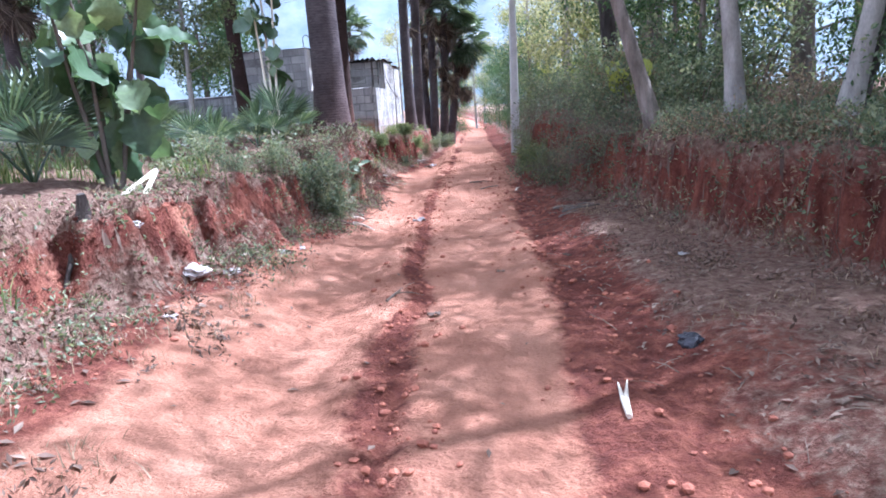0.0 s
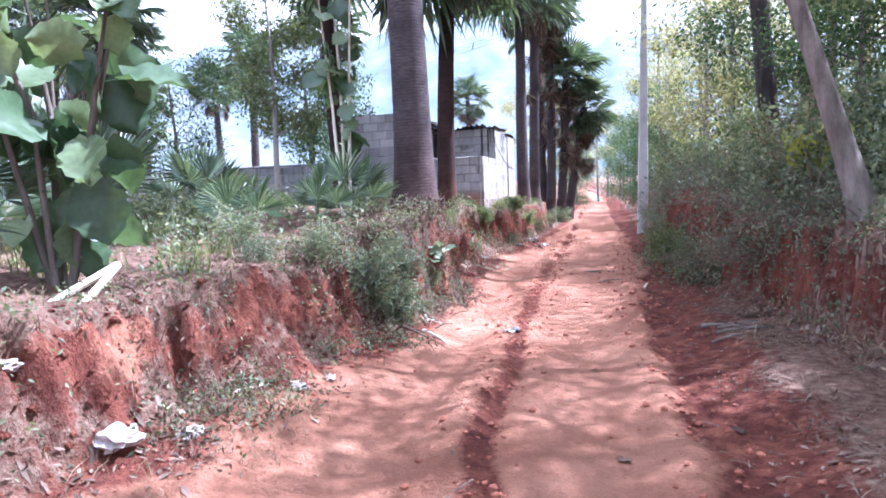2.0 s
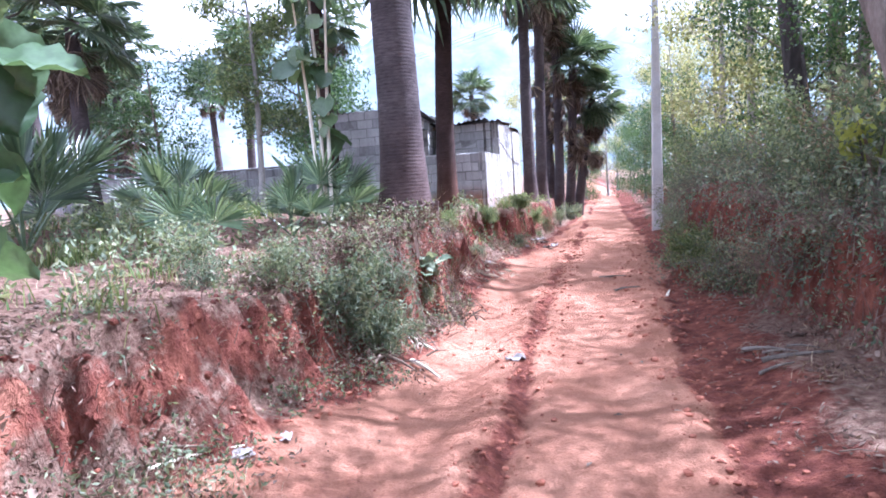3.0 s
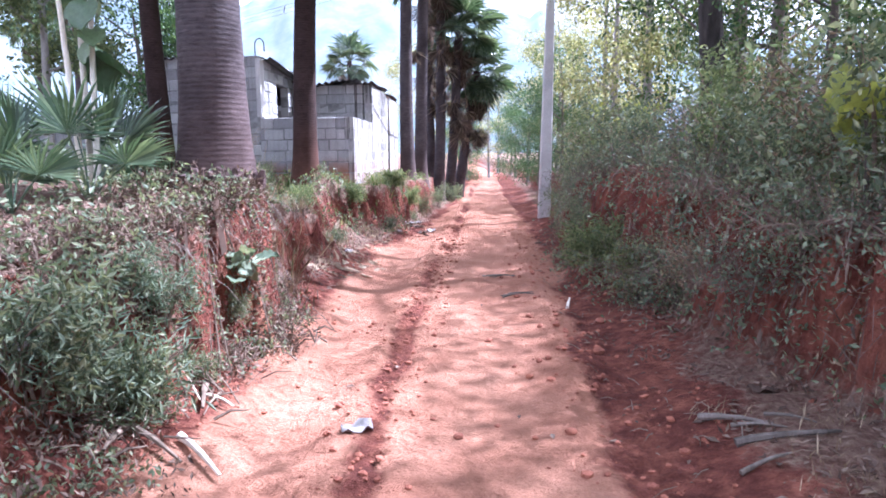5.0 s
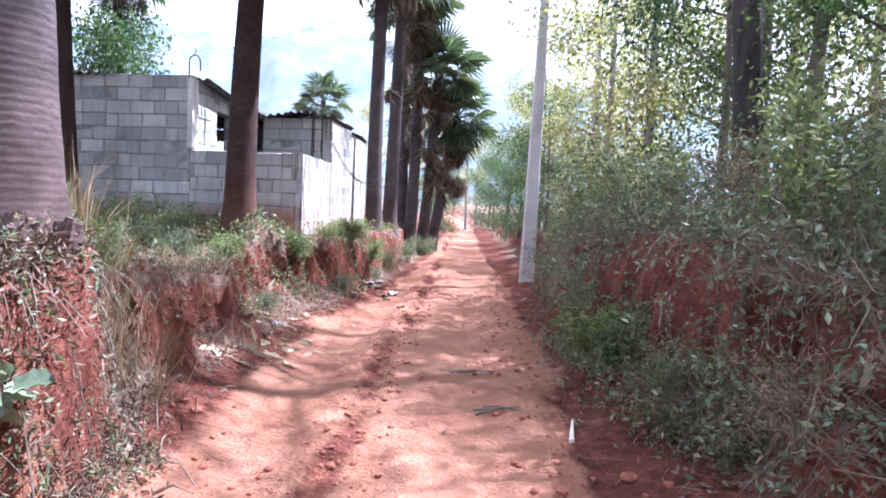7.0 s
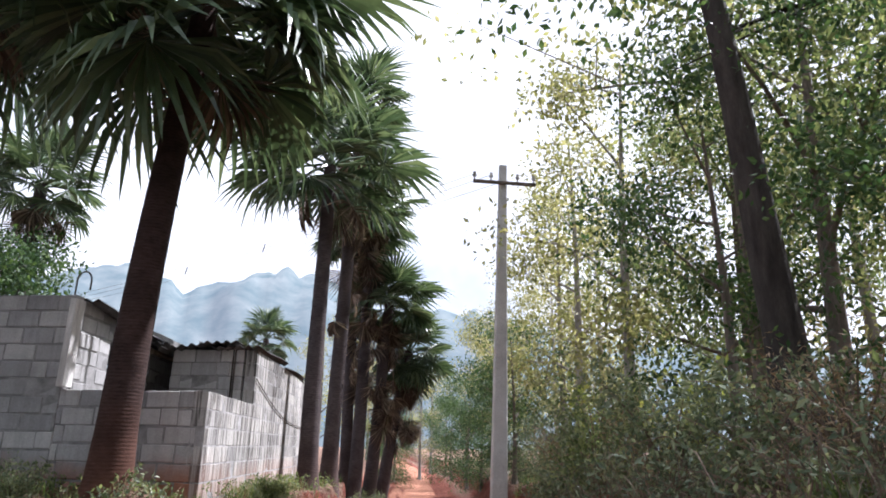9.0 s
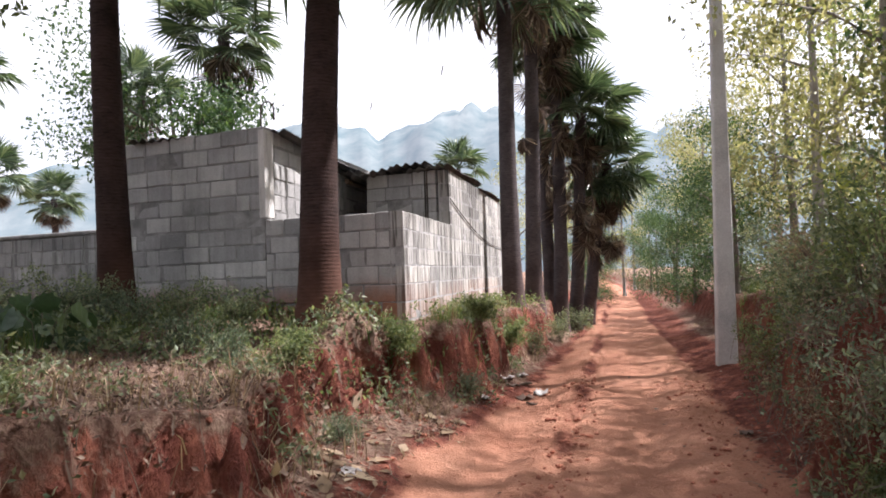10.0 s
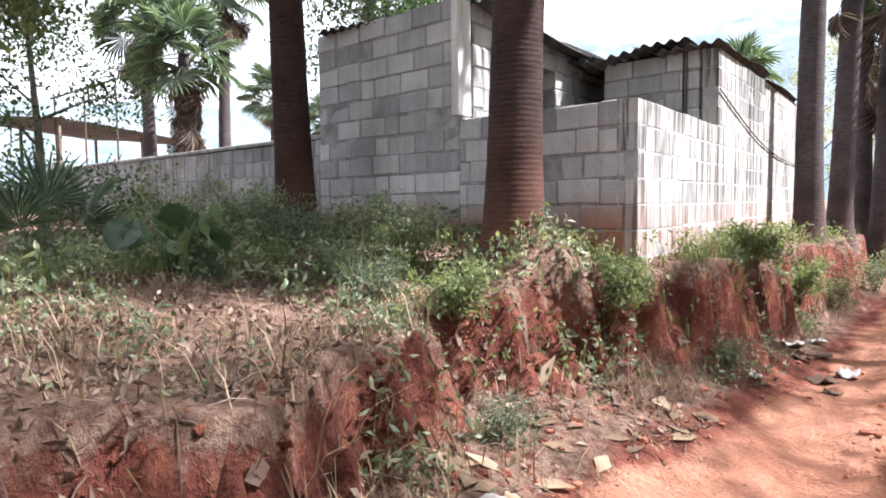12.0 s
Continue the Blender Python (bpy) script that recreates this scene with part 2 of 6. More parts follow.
SOIL = soil_material()
BLOCK = block_material("grey_concrete_block", (1.04, 1.05, 1.07), 0.14, 0.9)
# lane walls: lighter, warmer tint carries their sunlit look, on top of rain streaks
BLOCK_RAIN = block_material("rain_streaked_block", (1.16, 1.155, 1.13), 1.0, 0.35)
BLOCK_OLD = block_material("stained_concrete_block", (0.85, 0.87, 0.90), 0.6)
MORTAR = rough_mat("mortar", (0.15, 0.147, 0.143), (0.34, 0.33, 0.32), 6, 70, 0.95, 0.6, 0.006, vary=0)
# paler mortar copy for the same sunlit lane walls
MORTAR_LIGHT = rough_mat("limed_mortar", (0.22, 0.215, 0.21), (0.42, 0.41, 0.40), 6, 70, 0.95, 0.6, 0.006, vary=0)
DARK_BARK = ring_bark("dark_palm_bark", (0.016, 0.011, 0.010), (0.070, 0.044, 0.038), 0.55)
PALM_BARK = ring_bark("palm_bark", (0.036, 0.030, 0.031), (0.118, 0.098, 0.098), 0.25)
TREE_BARK = rough_mat("tree_bark", (0.09, 0.075, 0.06), (0.24, 0.20, 0.17), 4, 34, 0.95, 0.8, 0.012, (2.5, 2.5, 0.6))
DARK_TREE = rough_mat("dark_tree_bark", (0.035, 0.030, 0.027), (0.10, 0.085, 0.075), 4, 34, 0.95, 0.8, 0.012, (2.5, 2.5, 0.6))
PALE_BARK = rough_mat("pale_bark", (0.17, 0.155, 0.14), (0.35, 0.33, 0.30), 3, 30, 0.9, 0.6, 0.01, (2, 2, 0.7))
TWIG = rough_mat("dry_twig", (0.11, 0.078, 0.058), (0.26, 0.20, 0.15), 8, 60, 0.9, 0.5, 0.004)
PALE_STICK = rough_mat("pale_dry_palm_stalk", (0.55, 0.47, 0.36), (0.80, 0.74, 0.63), 8, 60, 0.8, 0.4, 0.004, (1, 1, 0.3))
POLE_CONC = rough_mat("pole_concrete", (0.34, 0.33, 0.32), (0.50, 0.49, 0.47), 2.0, 50, 0.9, 0.4, 0.004)
IRON = rough_mat("dark_iron", (0.06, 0.055, 0.05), (0.14, 0.11, 0.09), 8, 60, 0.6, 0.3, 0.002, metal=0.6)
SHEET = rough_mat("dark_roof_sheet", (0.045, 0.043, 0.042), (0.15, 0.14, 0.13), 3, 40, 0.85, 0.4, 0.004)
TIN = rough_mat("grey_tin_sheet", (0.16, 0.16, 0.16), (0.28, 0.28, 0.28), 2, 40, 0.7, 0.3, 0.003, metal=0.3)
BOARD = rough_mat("whitewashed_board", (0.36, 0.34, 0.32), (0.58, 0.56, 0.53), 5, 50, 0.85, 0.4, 0.003, (3, 3, 0.5))
PLASTIC = rough_mat("white_plastic", (0.24, 0.215, 0.20), (0.50, 0.465, 0.44), 6, 40, 0.45, 0.5, 0.01)
DARK_PLASTIC = rough_mat("dark_plastic", (0.02, 0.02, 0.025), (0.06, 0.06, 0.07), 6, 40, 0.4, 0.5, 0.01)
STONE = rough_mat("red_clod", (0.17, 0.06, 0.04), (0.34, 0.13, 0.08), 5, 40, 0.95, 0.7, 0.01)
FROND = leaf_mat("palm_frond_green", (0.042, 0.072, 0.040), (0.082, 0.126, 0.070), (0.18, 0.23, 0.135), 0.30, 0.38, 0.6)
FROND_YOUNG = leaf_mat("young_frond_green", (0.045, 0.075, 0.045), (0.085, 0.13, 0.072), (0.16, 0.21, 0.12), 0.28, 0.35, 0.6)
FROND_DRY = leaf_mat("palm_frond_dry", (0.070, 0.052, 0.046), (0.165, 0.125, 0.105), (0.36, 0.285, 0.225), 0.25, 0.8, 0.1)
LEAF_MID = leaf_mat("tree_leaf_green", (0.075, 0.105, 0.050), (0.155, 0.195, 0.090), (0.29, 0.32, 0.165), 0.55)
LEAF_PALE = leaf_mat("tree_leaf_pale", (0.14, 0.155, 0.070), (0.27, 0.275, 0.135), (0.46, 0.43, 0.25), 0.55)
LEAF_DARK = leaf_mat("tree_leaf_dark", (0.03, 0.065, 0.028), (0.06, 0.11, 0.045), (0.11, 0.17, 0.06), 0.42)
LEAF_BIG = leaf_mat("big_leaf_green", (0.040, 0.075, 0.038), (0.080, 0.135, 0.065), (0.20, 0.26, 0.13), 0.35, 0.35, 0.6)
LEAF_GREY = leaf_mat("grey_green_leaf", (0.085, 0.115, 0.075), (0.145, 0.185, 0.12), (0.25, 0.285, 0.19), 0.3, 0.6, 0.2)
LEAF_BUSH = leaf_mat("bush_leaf", (0.09, 0.12, 0.072), (0.175, 0.215, 0.128), (0.32, 0.335, 0.21), 0.42)
LEAF_YELLOW = leaf_mat("yellow_leaf", (0.24, 0.29, 0.06), (0.40, 0.43, 0.11), (0.53, 0.53, 0.20), 0.45)
GRASS_GREEN = leaf_mat("green_grass", (0.07, 0.12, 0.035), (0.13, 0.18, 0.06), (0.26, 0.27, 0.11), 0.3, 0.6, 0.2)
GRASS_DRY = leaf_mat("dry_grass", (0.16, 0.105, 0.065), (0.28, 0.20, 0.13), (0.46, 0.36, 0.25), 0.25, 0.7, 0.15)
LITTER = leaf_mat("fallen_leaves", (0.08, 0.052, 0.040), (0.16, 0.108, 0.082), (0.28, 0.21, 0.16), 0.1, 0.8, 0.15)


# ---------- mesh helpers ----------
def raw(name, verts, faces, mat, parent=None, label="", smooth=False):
    me = bpy.data.meshes.new(name)
    me.from_pydata([tuple(v) for v in verts] if not isinstance(verts, list) else verts, [], faces if isinstance(faces, list) else faces.tolist())
    me.materials.append(mat)
    if smooth:
        me.polygons.foreach_set("use_smooth", [True] * len(me.polygons))
    me.update()
    ob = new(name, me)
    ob.parent = parent
    if label:
        ob["label"] = label
    return ob


def part(name, bm, mat, parent, label=""):
    me = bpy.data.meshes.new(name)
    bm.to_mesh(me)
    bm.free()
    me.materials.append(mat)
    ob = new(name, me)
    ob.parent = parent
    if label:
        ob["label"] = label
    return ob


def again(ob, m, parent=None):
    """Another object on the same mesh."""
    o = new(ob.name.split(".")[0], ob.data)
    o.parent = parent if parent is not None else ob.parent
    o.matrix_basis = m
    return o


def empty(name, m, label, category, group="", kind=""):
    ob = new(name)
    ob.empty_display_size = 0.1
    ob.matrix_basis = m
    return tagged(ob, label, category, group, kind)


def tube(path, radii, sides=8, cap=True, wobble=0.0, seed=0):
    """Verts and faces of a tube along a path with changing radius."""
    r = np.random.default_rng(seed)
    path = [Vector(p) for p in path]
    verts, faces = [], []
    for i, p in enumerate(path):
        d = (path[min(i + 1, len(path) - 1)] - path[max(i - 1, 0)]).normalized()
        ref = Vector((1, 0, 0)) if abs(d.z) > 0.5 else Vector((0, 0, 1))
        u = d.cross(ref).normalized()
        v = d.cross(u)
        for k in range(sides):
            a = 2 * math.pi * k / sides
            q = radii[i] * (1 + wobble * r.uniform(-1, 1))
            verts.append(tuple(p + (u * math.cos(a) + v * math.sin(a)) * q))
    for i in range(len(path) - 1):
        for k in range(sides):
            a, b = i * sides + k, i * sides + (k + 1) % sides
            faces.append((a, a + sides, b + sides, b))
    if cap:
        faces.append(tuple(range((len(path) - 1) * sides, len(path) * sides)))
        faces.append(tuple(range(sides))[::-1])
    return verts, faces


def merge(pieces):
    verts, faces = [], []
    for v, f in pieces:
        o = len(verts)
        verts += list(v)
        faces += [tuple(i + o for i in q) for q in f]
    return verts, faces


def box_bm(sx, sy, sz, bevel=0.0, segs=1):
    bm = bmesh.new()
    bmesh.ops.create_cube(bm, size=1)
    bmesh.ops.scale(bm, vec=(sx, sy, sz), verts=bm.verts)
    if bevel:
        bmesh.ops.bevel(bm, geom=bm.edges[:], offset=bevel, segments=segs, affect="EDGES")
    return bm


# ---------- ground ----------
def lattice(ix, iy, seed):
    h = (ix.astype(np.int64) * 374761393 + iy.astype(np.int64) * 668265263 + seed * 974711) & 0x7FFFFFFF
    h = ((h ^ (h >> 13)) * 1274126177) & 0x7FFFFFFF
    return ((h ^ (h >> 16)) & 0xFFFF) / 65535.0


def vnoise(x, y, seed=0):
    """Smooth noise of -1 to 1."""
    ix, iy = np.floor(x), np.floor(y)
    fx, fy = x - ix, y - iy
    fx, fy = fx * fx * (3 - 2 * fx), fy * fy * (3 - 2 * fy)
    a, b = lattice(ix, iy, seed), lattice(ix + 1, iy, seed)
    c, d = lattice(ix, iy + 1, seed), lattice(ix + 1, iy + 1, seed)
    return 2 * ((a * (1 - fx) + b * fx) * (1 - fy) + (c * (1 - fx) + d * fx) * fy) - 1


def smooth(t):
    t = np.clip(t, 0, 1)
    return t * t * (3 - 2 * t)


def centre(y):
    return 0.065 * np.logaddexp(0, np.clip(y, -50, 90) - 9.0)


LEFT_Y = [-6, 3, 5.5, 7, 8.5, 10.3, 11.3, 12.15, 12.8, 14, 15.2, 16.6, 17.4, 18.6, 19.6, 24, 32, 60]
LEFT_X = [-2.7, -2.5, -2.2, -1.9, -1.7, -1.4, -1.12, -1.12, -1.4, -1.5, -1.35, -1.35, -1.6, -1.15, -0.75, -0.3, 0.25, 2.0]
LEFT_W = [0.75, 0.75, 0.68, 0.66, 0.6, 0.42, 0.33, 0.33, 0.5, 0.5, 0.5, 0.6, 1.1, 0.7, 0.45, 0.5, 0.7, 0.8]
LEFT_H = [0.9, 0.95, 0.98, 0.95, 0.9, 1.0, 1.15, 1.15, 1.1, 0.9, 0.7, 0.66, 0.62, 0.8, 0.85, 0.75, 0.7, 0.6]
RIGHT_Y = [-6, 3, 5.4, 6.6, 8, 10, 12, 13.5, 14.6, 16.5, 19, 21, 23.5, 30, 60]
RIGHT_X = [3.6, 3.3, 3.05, 2.75, 2.45, 2.45, 2.2, 1.9, 1.8, 1.95, 2.15, 2.6, 3.0, 3.4, 5.2]
RIGHT_H = [0.9, 0.95, 1.0, 1.0, 1.05, 1.1, 1.25, 1.3, 1.3, 1.2, 1.1, 1.0, 0.9, 0.8, 0.6]
RIGHT_W = [0.6, 0.55, 0.5, 0.5, 0.5, 0.6, 0.75, 0.8, 0.8, 0.85, 0.9, 0.95, 0.95, 0.95, 0.95]
# edges of the trodden dust
DUST_Y = [-6, 3.4, 5, 6.1, 7.6, 10, 12.6, 17, 21.7, 30, 60]
DUST_L = [-2.1, -2.0, -2.0, -1.85, -1.62, -1.25, -1.17, -0.95, -0.15, 0.7, 2.5]
DUST_R = [0.5, 0.64, 0.86, 0.97, 1.04, 1.14, 1.5, 1.95, 2.15, 2.4, 4.2]


def ridge(y, seed):
    """Sharp-edged noise along the bank, 0 to 1."""
    return 1 - np.abs(vnoise(y * 0 + 0.37 * seed, y, seed))


def heights(x, y):
    """Ground height, and how far the spot is road dust and dry litter."""
    x, y = np.asarray(x, float), np.asarray(y, float)
    d = x - centre(y)
    base = -0.012 * np.clip(y - 4, 0, 14)
    wob = 0.20 * vnoise(x * 0.8, y * 1.3, 3) + 0.12 * vnoise(x * 2.7, y * 3.7, 4) + 0.09 * vnoise(x * 6, y * 8, 24) + 0.025 * vnoise(x * 14, y * 16, 25)
    ribs = 0.16 * ridge(y * 1.7 + 0.3 * x, 81) + 0.10 * ridge(y * 4.3 + 0.5 * x, 82) + 0.02 * ridge(y * 10.5, 83) - 0.15
    lx = np.interp(y, LEFT_Y, LEFT_X) + wob + ribs
    lw, lh = np.interp(y, LEFT_Y, LEFT_W), np.interp(y, LEFT_Y, LEFT_H)
    rx = np.interp(y, RIGHT_Y, RIGHT_X) + 1.1 * wob - ribs
    rh = np.interp(y, RIGHT_Y, RIGHT_H)
    tl = (lx - x) / lw
    tr = (x - rx) / np.interp(y, RIGHT_Y, RIGHT_W)
    # loose foot, then a steep broken face up to the lip
    loose = np.interp(y, [8, 10], [0.55, 0.32])
    bl = loose * smooth(tl) + (1 - loose) * smooth((tl - 0.34) / 0.5)
    br = 0.32 * smooth(tr) + 0.68 * smooth((tr - 0.34) / 0.5)
    # gullies down the cut faces
    face_l, face_r = 4 * bl * (1 - bl), 4 * br * (1 - br)
    z = base + bl * (lh - base) + br * (rh - base)
    z += face_l * (0.20 * vnoise(x * 1.7, y * 2.4, 5) + 0.16 * vnoise(x * 3.9, y * 5, 6) + 0.10 * vnoise(x * 9, y * 11, 26) + 0.06 * vnoise(x * 17, y * 19, 29))
    z += face_r * (0.16 * vnoise(x * 2, y * 4, 7) + 0.12 * vnoise(x * 6, y * 8, 8) + 0.07 * vnoise(x * 13, y * 15, 30))
    z += bl * (0.17 * smooth((lx - lw - x) / 2.2) + 0.05 * vnoise(x * 1.1, y * 1.1, 9) + 0.02 * vnoise(x * 5, y * 5, 10))
    z += br * (0.25 * smooth((x - rx - 0.8) / 2.5) + 0.06 * vnoise(x * 1.1, y * 1.2, 11) + 0.025 * vnoise(x * 5, y * 5, 12))
    flat = (1 - bl) * (1 - br)
    # verges rise a little towards the banks
    z += flat * 0.22 * smooth((-1.0 - d) / 1.2) + flat * 0.10 * smooth((d - 1.05) / 1.2)
    # wheel tracks, middle ridge, washed-out rut, step at the shoulder
    rut = x - np.interp(y, [-6, 3.3, 4.2, 5.5, 7.5, 9, 10.3, 13, 15, 20, 60], [-0.5, -0.36, -0.33, -0.16, -0.24, -0.14, -0.2, -0.03, 0.0, 0.45, 3.0]) + 0.05 * vnoise(x * 0, y * 1.9, 14) + 0.02 * vnoise(x * 0, y * 6, 86)
    z += flat * (-0.035 * np.exp(-((d + 0.85) / 0.33) ** 2) - 0.04 * np.exp(-((d - 0.5) / 0.33) ** 2))
    z += flat * (-0.05 * np.exp(-(rut / 0.07) ** 2) * (0.6 + 0.6 * vnoise(x * 0, y * 0.8, 23)) + 0.03 * np.exp(-((rut + 0.25) / 0.15) ** 2))
    z += flat * (-0.055 * smooth((d - 0.98 + 0.15 * vnoise(x * 0, y * 0.9, 15)) / 0.16) * (1 - smooth((d - 1.3) / 0.6)))
    z += flat * (0.022 * vnoise(x * 1.7, y * 1.5, 16) + 0.010 * vnoise(x * 6, y * 5, 17) + 0.006 * vnoise(x * 15, y * 15, 18))
    crumb = np.exp(-((rut + 0.14) / 0.24) ** 2) + np.exp(-((d - 1.15) / 0.25) ** 2)
    z += flat * crumb * (0.035 * np.clip(vnoise(x * 8, y * 8, 19), 0, 1) + 0.016 * vnoise(x * 23, y * 19, 20))
    el, er = np.interp(y, DUST_Y, DUST_L), np.interp(y, DUST_Y, DUST_R)
    rag = 0.14 * vnoise(x * 1.1, y * 1.4, 84) + 0.06 * vnoise(x * 4, y * 5, 85)
    dust = flat * smooth((x - el + 0.2 + rag) / 0.34) * smooth((er + 0.18 - x + rag) / 0.34)
    dust *= 1 - 0.95 * np.exp(-((rut + 0.06) / np.interp(y, [4, 7], [0.19, 0.10])) ** 2) * np.clip(0.55 + 0.35 * smooth((13 - y) / 4) + 0.7 * vnoise(x * 1.2, y * 1.1, 21), 0, 1)
    dust *= 0.82 + 0.18 * vnoise(x * 0.9, y * 0.7, 22)
    lip = smooth((tl - 0.34) / 0.5)
    steep = np.where(y < 9.5, 4 * lip * (1 - lip), face_l)
    dust = dust + steep * smooth((10.5 - y) / 2) * np.clip(0.25 + 0.7 * vnoise(x * 2.9, y * 2.3, 88), 0, 0.8)
    litter = smooth((el - 0.05 - x + rag) / 0.5) * np.clip(1 - steep * (1.0 + 0.3 * vnoise(x * 1.7, y * 1.3, 27)) * (1 - 0.65 * smooth((y - 9.2) / 0.8) * smooth((13.8 - y) / 0.8)), 0, 1) + smooth((x - er - 0.45 + rag) / 0.6) * (0.8 + 0.4 * vnoise(x * 1.1, y * 0.8, 87)) * np.clip(1 - face_r * (0.85 + 0.5 * vnoise(x * 1.3, y * 0.9, 28)), 0, 1)
    z += 0.32 * np.exp(-(((x + 2.1) / 0.34) ** 2 + ((y - 18.6) / 0.36) ** 2)) + 0.10 * np.exp(-(((x + 1.8) / 0.5) ** 2 + ((y - 11.7) / 0.5) ** 2))
    far = smooth((np.hypot(x, y - 12) - 90) / 200)
    z = z * (1 - far) + 0.6 * far
    return z, np.clip(dust, 0, 1), np.clip(litter, 0, 1)


def ground_z(x, y):
    return float(heights(np.array([x]), np.array([y]))[0][0])


def build_ground():
    def axis(lo, hi, step, out):
        mid = np.arange(lo, hi, step)
        grow = step * np.cumsum(1.17 ** np.arange(1, 70))
        grow = np.append(grow[grow < out], out)
        return np.concatenate([(lo - grow)[::-1], mid, mid[-1] + grow])
    xs, ys = axis(-3.6, 3.8, 0.031, 3000), axis(0.5, 24.0, 0.036, 3000)
    X, Y = np.meshgrid(xs, ys)
    Z, dust, litter = heights(X.ravel(), Y.ravel())
    nx, ny = len(xs), len(ys)
    V = np.stack([X.ravel(), Y.ravel(), Z], 1)
    i = (np.arange(ny - 1)[:, None] * nx + np.arange(nx - 1)[None]).ravel()
    F = np.stack([i, i + 1, i + nx + 1, i + nx], 1)
    ob = raw("ground", V, F, SOIL, smooth=True)
    at = ob.data.color_attributes.new("cover", "FLOAT_COLOR", "POINT")
    at.data.foreach_set("color", np.stack([dust, litter, litter * 0, litter * 0 + 1], 1).ravel())
    tagged(ob, "red earth lane between eroded banks with dry litter", "ground", kind="structure")


build_ground()


def hills(name, mat, dist, seed, peak, label):
    az = np.radians(np.arange(-75, 76, 0.5))
    lines = []
    for k in range(9):
        f = k / 8
        r = dist * (1 + 0.6 * f)
        ridge = peak * (0.52 + 0.48 * np.exp(-((np.degrees(az) + 13) / 24) ** 2)) * (1 + 0.09 * vnoise(np.degrees(az) / 9, az * 0, seed) + 0.07 * vnoise(np.degrees(az) / 3, az * 0, seed + 1) + 0.03 * vnoise(np.degrees(az), az * 0, seed + 2))
        z = ridge * math.sin(f * math.pi * 0.5) * (1 + 0.06 * vnoise(np.degrees(az) / 2, az * 0 + k, seed + 5)) - 2
        lines.append(np.stack([r * np.sin(az), r * np.cos(az), z], 1))
    n = len(az)
    V = np.concatenate(lines)
    i = (np.arange(8)[:, None] * n + np.arange(n - 1)[None]).ravel()
    F = np.stack([i, i + 1, i + n + 1, i + n], 1)
    tagged(raw(name, V, F, mat, smooth=True), label, "hills", kind="structure")


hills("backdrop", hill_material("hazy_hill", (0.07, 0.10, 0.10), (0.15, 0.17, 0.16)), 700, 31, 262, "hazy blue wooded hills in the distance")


# ---------- house ----------
O = Vector((-1.57, 19.3, 0))
ROAD_DIR = Vector((0.035, 0.9994, 0)).normalized()
FRONT_DIR = Vector((-0.985, 0.172, 0)).normalized()
BW, BH, BT = 0.43, 0.217, 0.18


def block_mesh(mat, seed=0, worn=0.013):
    """A block with worn, slightly uneven arrises."""
    r = np.random.default_rng(seed)
    bm = box_bm(BW - 0.012, BT, BH - 0.012, worn)
    for q in bm.verts:
        q.co += Vector((r.uniform(-0.006, 0.006), r.uniform(-0.002, 0.002), r.uniform(-0.006, 0.006)))
    me = bpy.data.meshes.new("concrete_block")
    bm.to_mesh(me)
    bm.free()
    me.materials.append(mat)
    return me


BLOCK_ME = [block_mesh(BLOCK, k) for k in range(5)]
OLD_ME = [block_mesh(BLOCK_OLD, 10 + k) for k in range(4)]
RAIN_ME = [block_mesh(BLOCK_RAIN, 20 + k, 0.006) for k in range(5)]


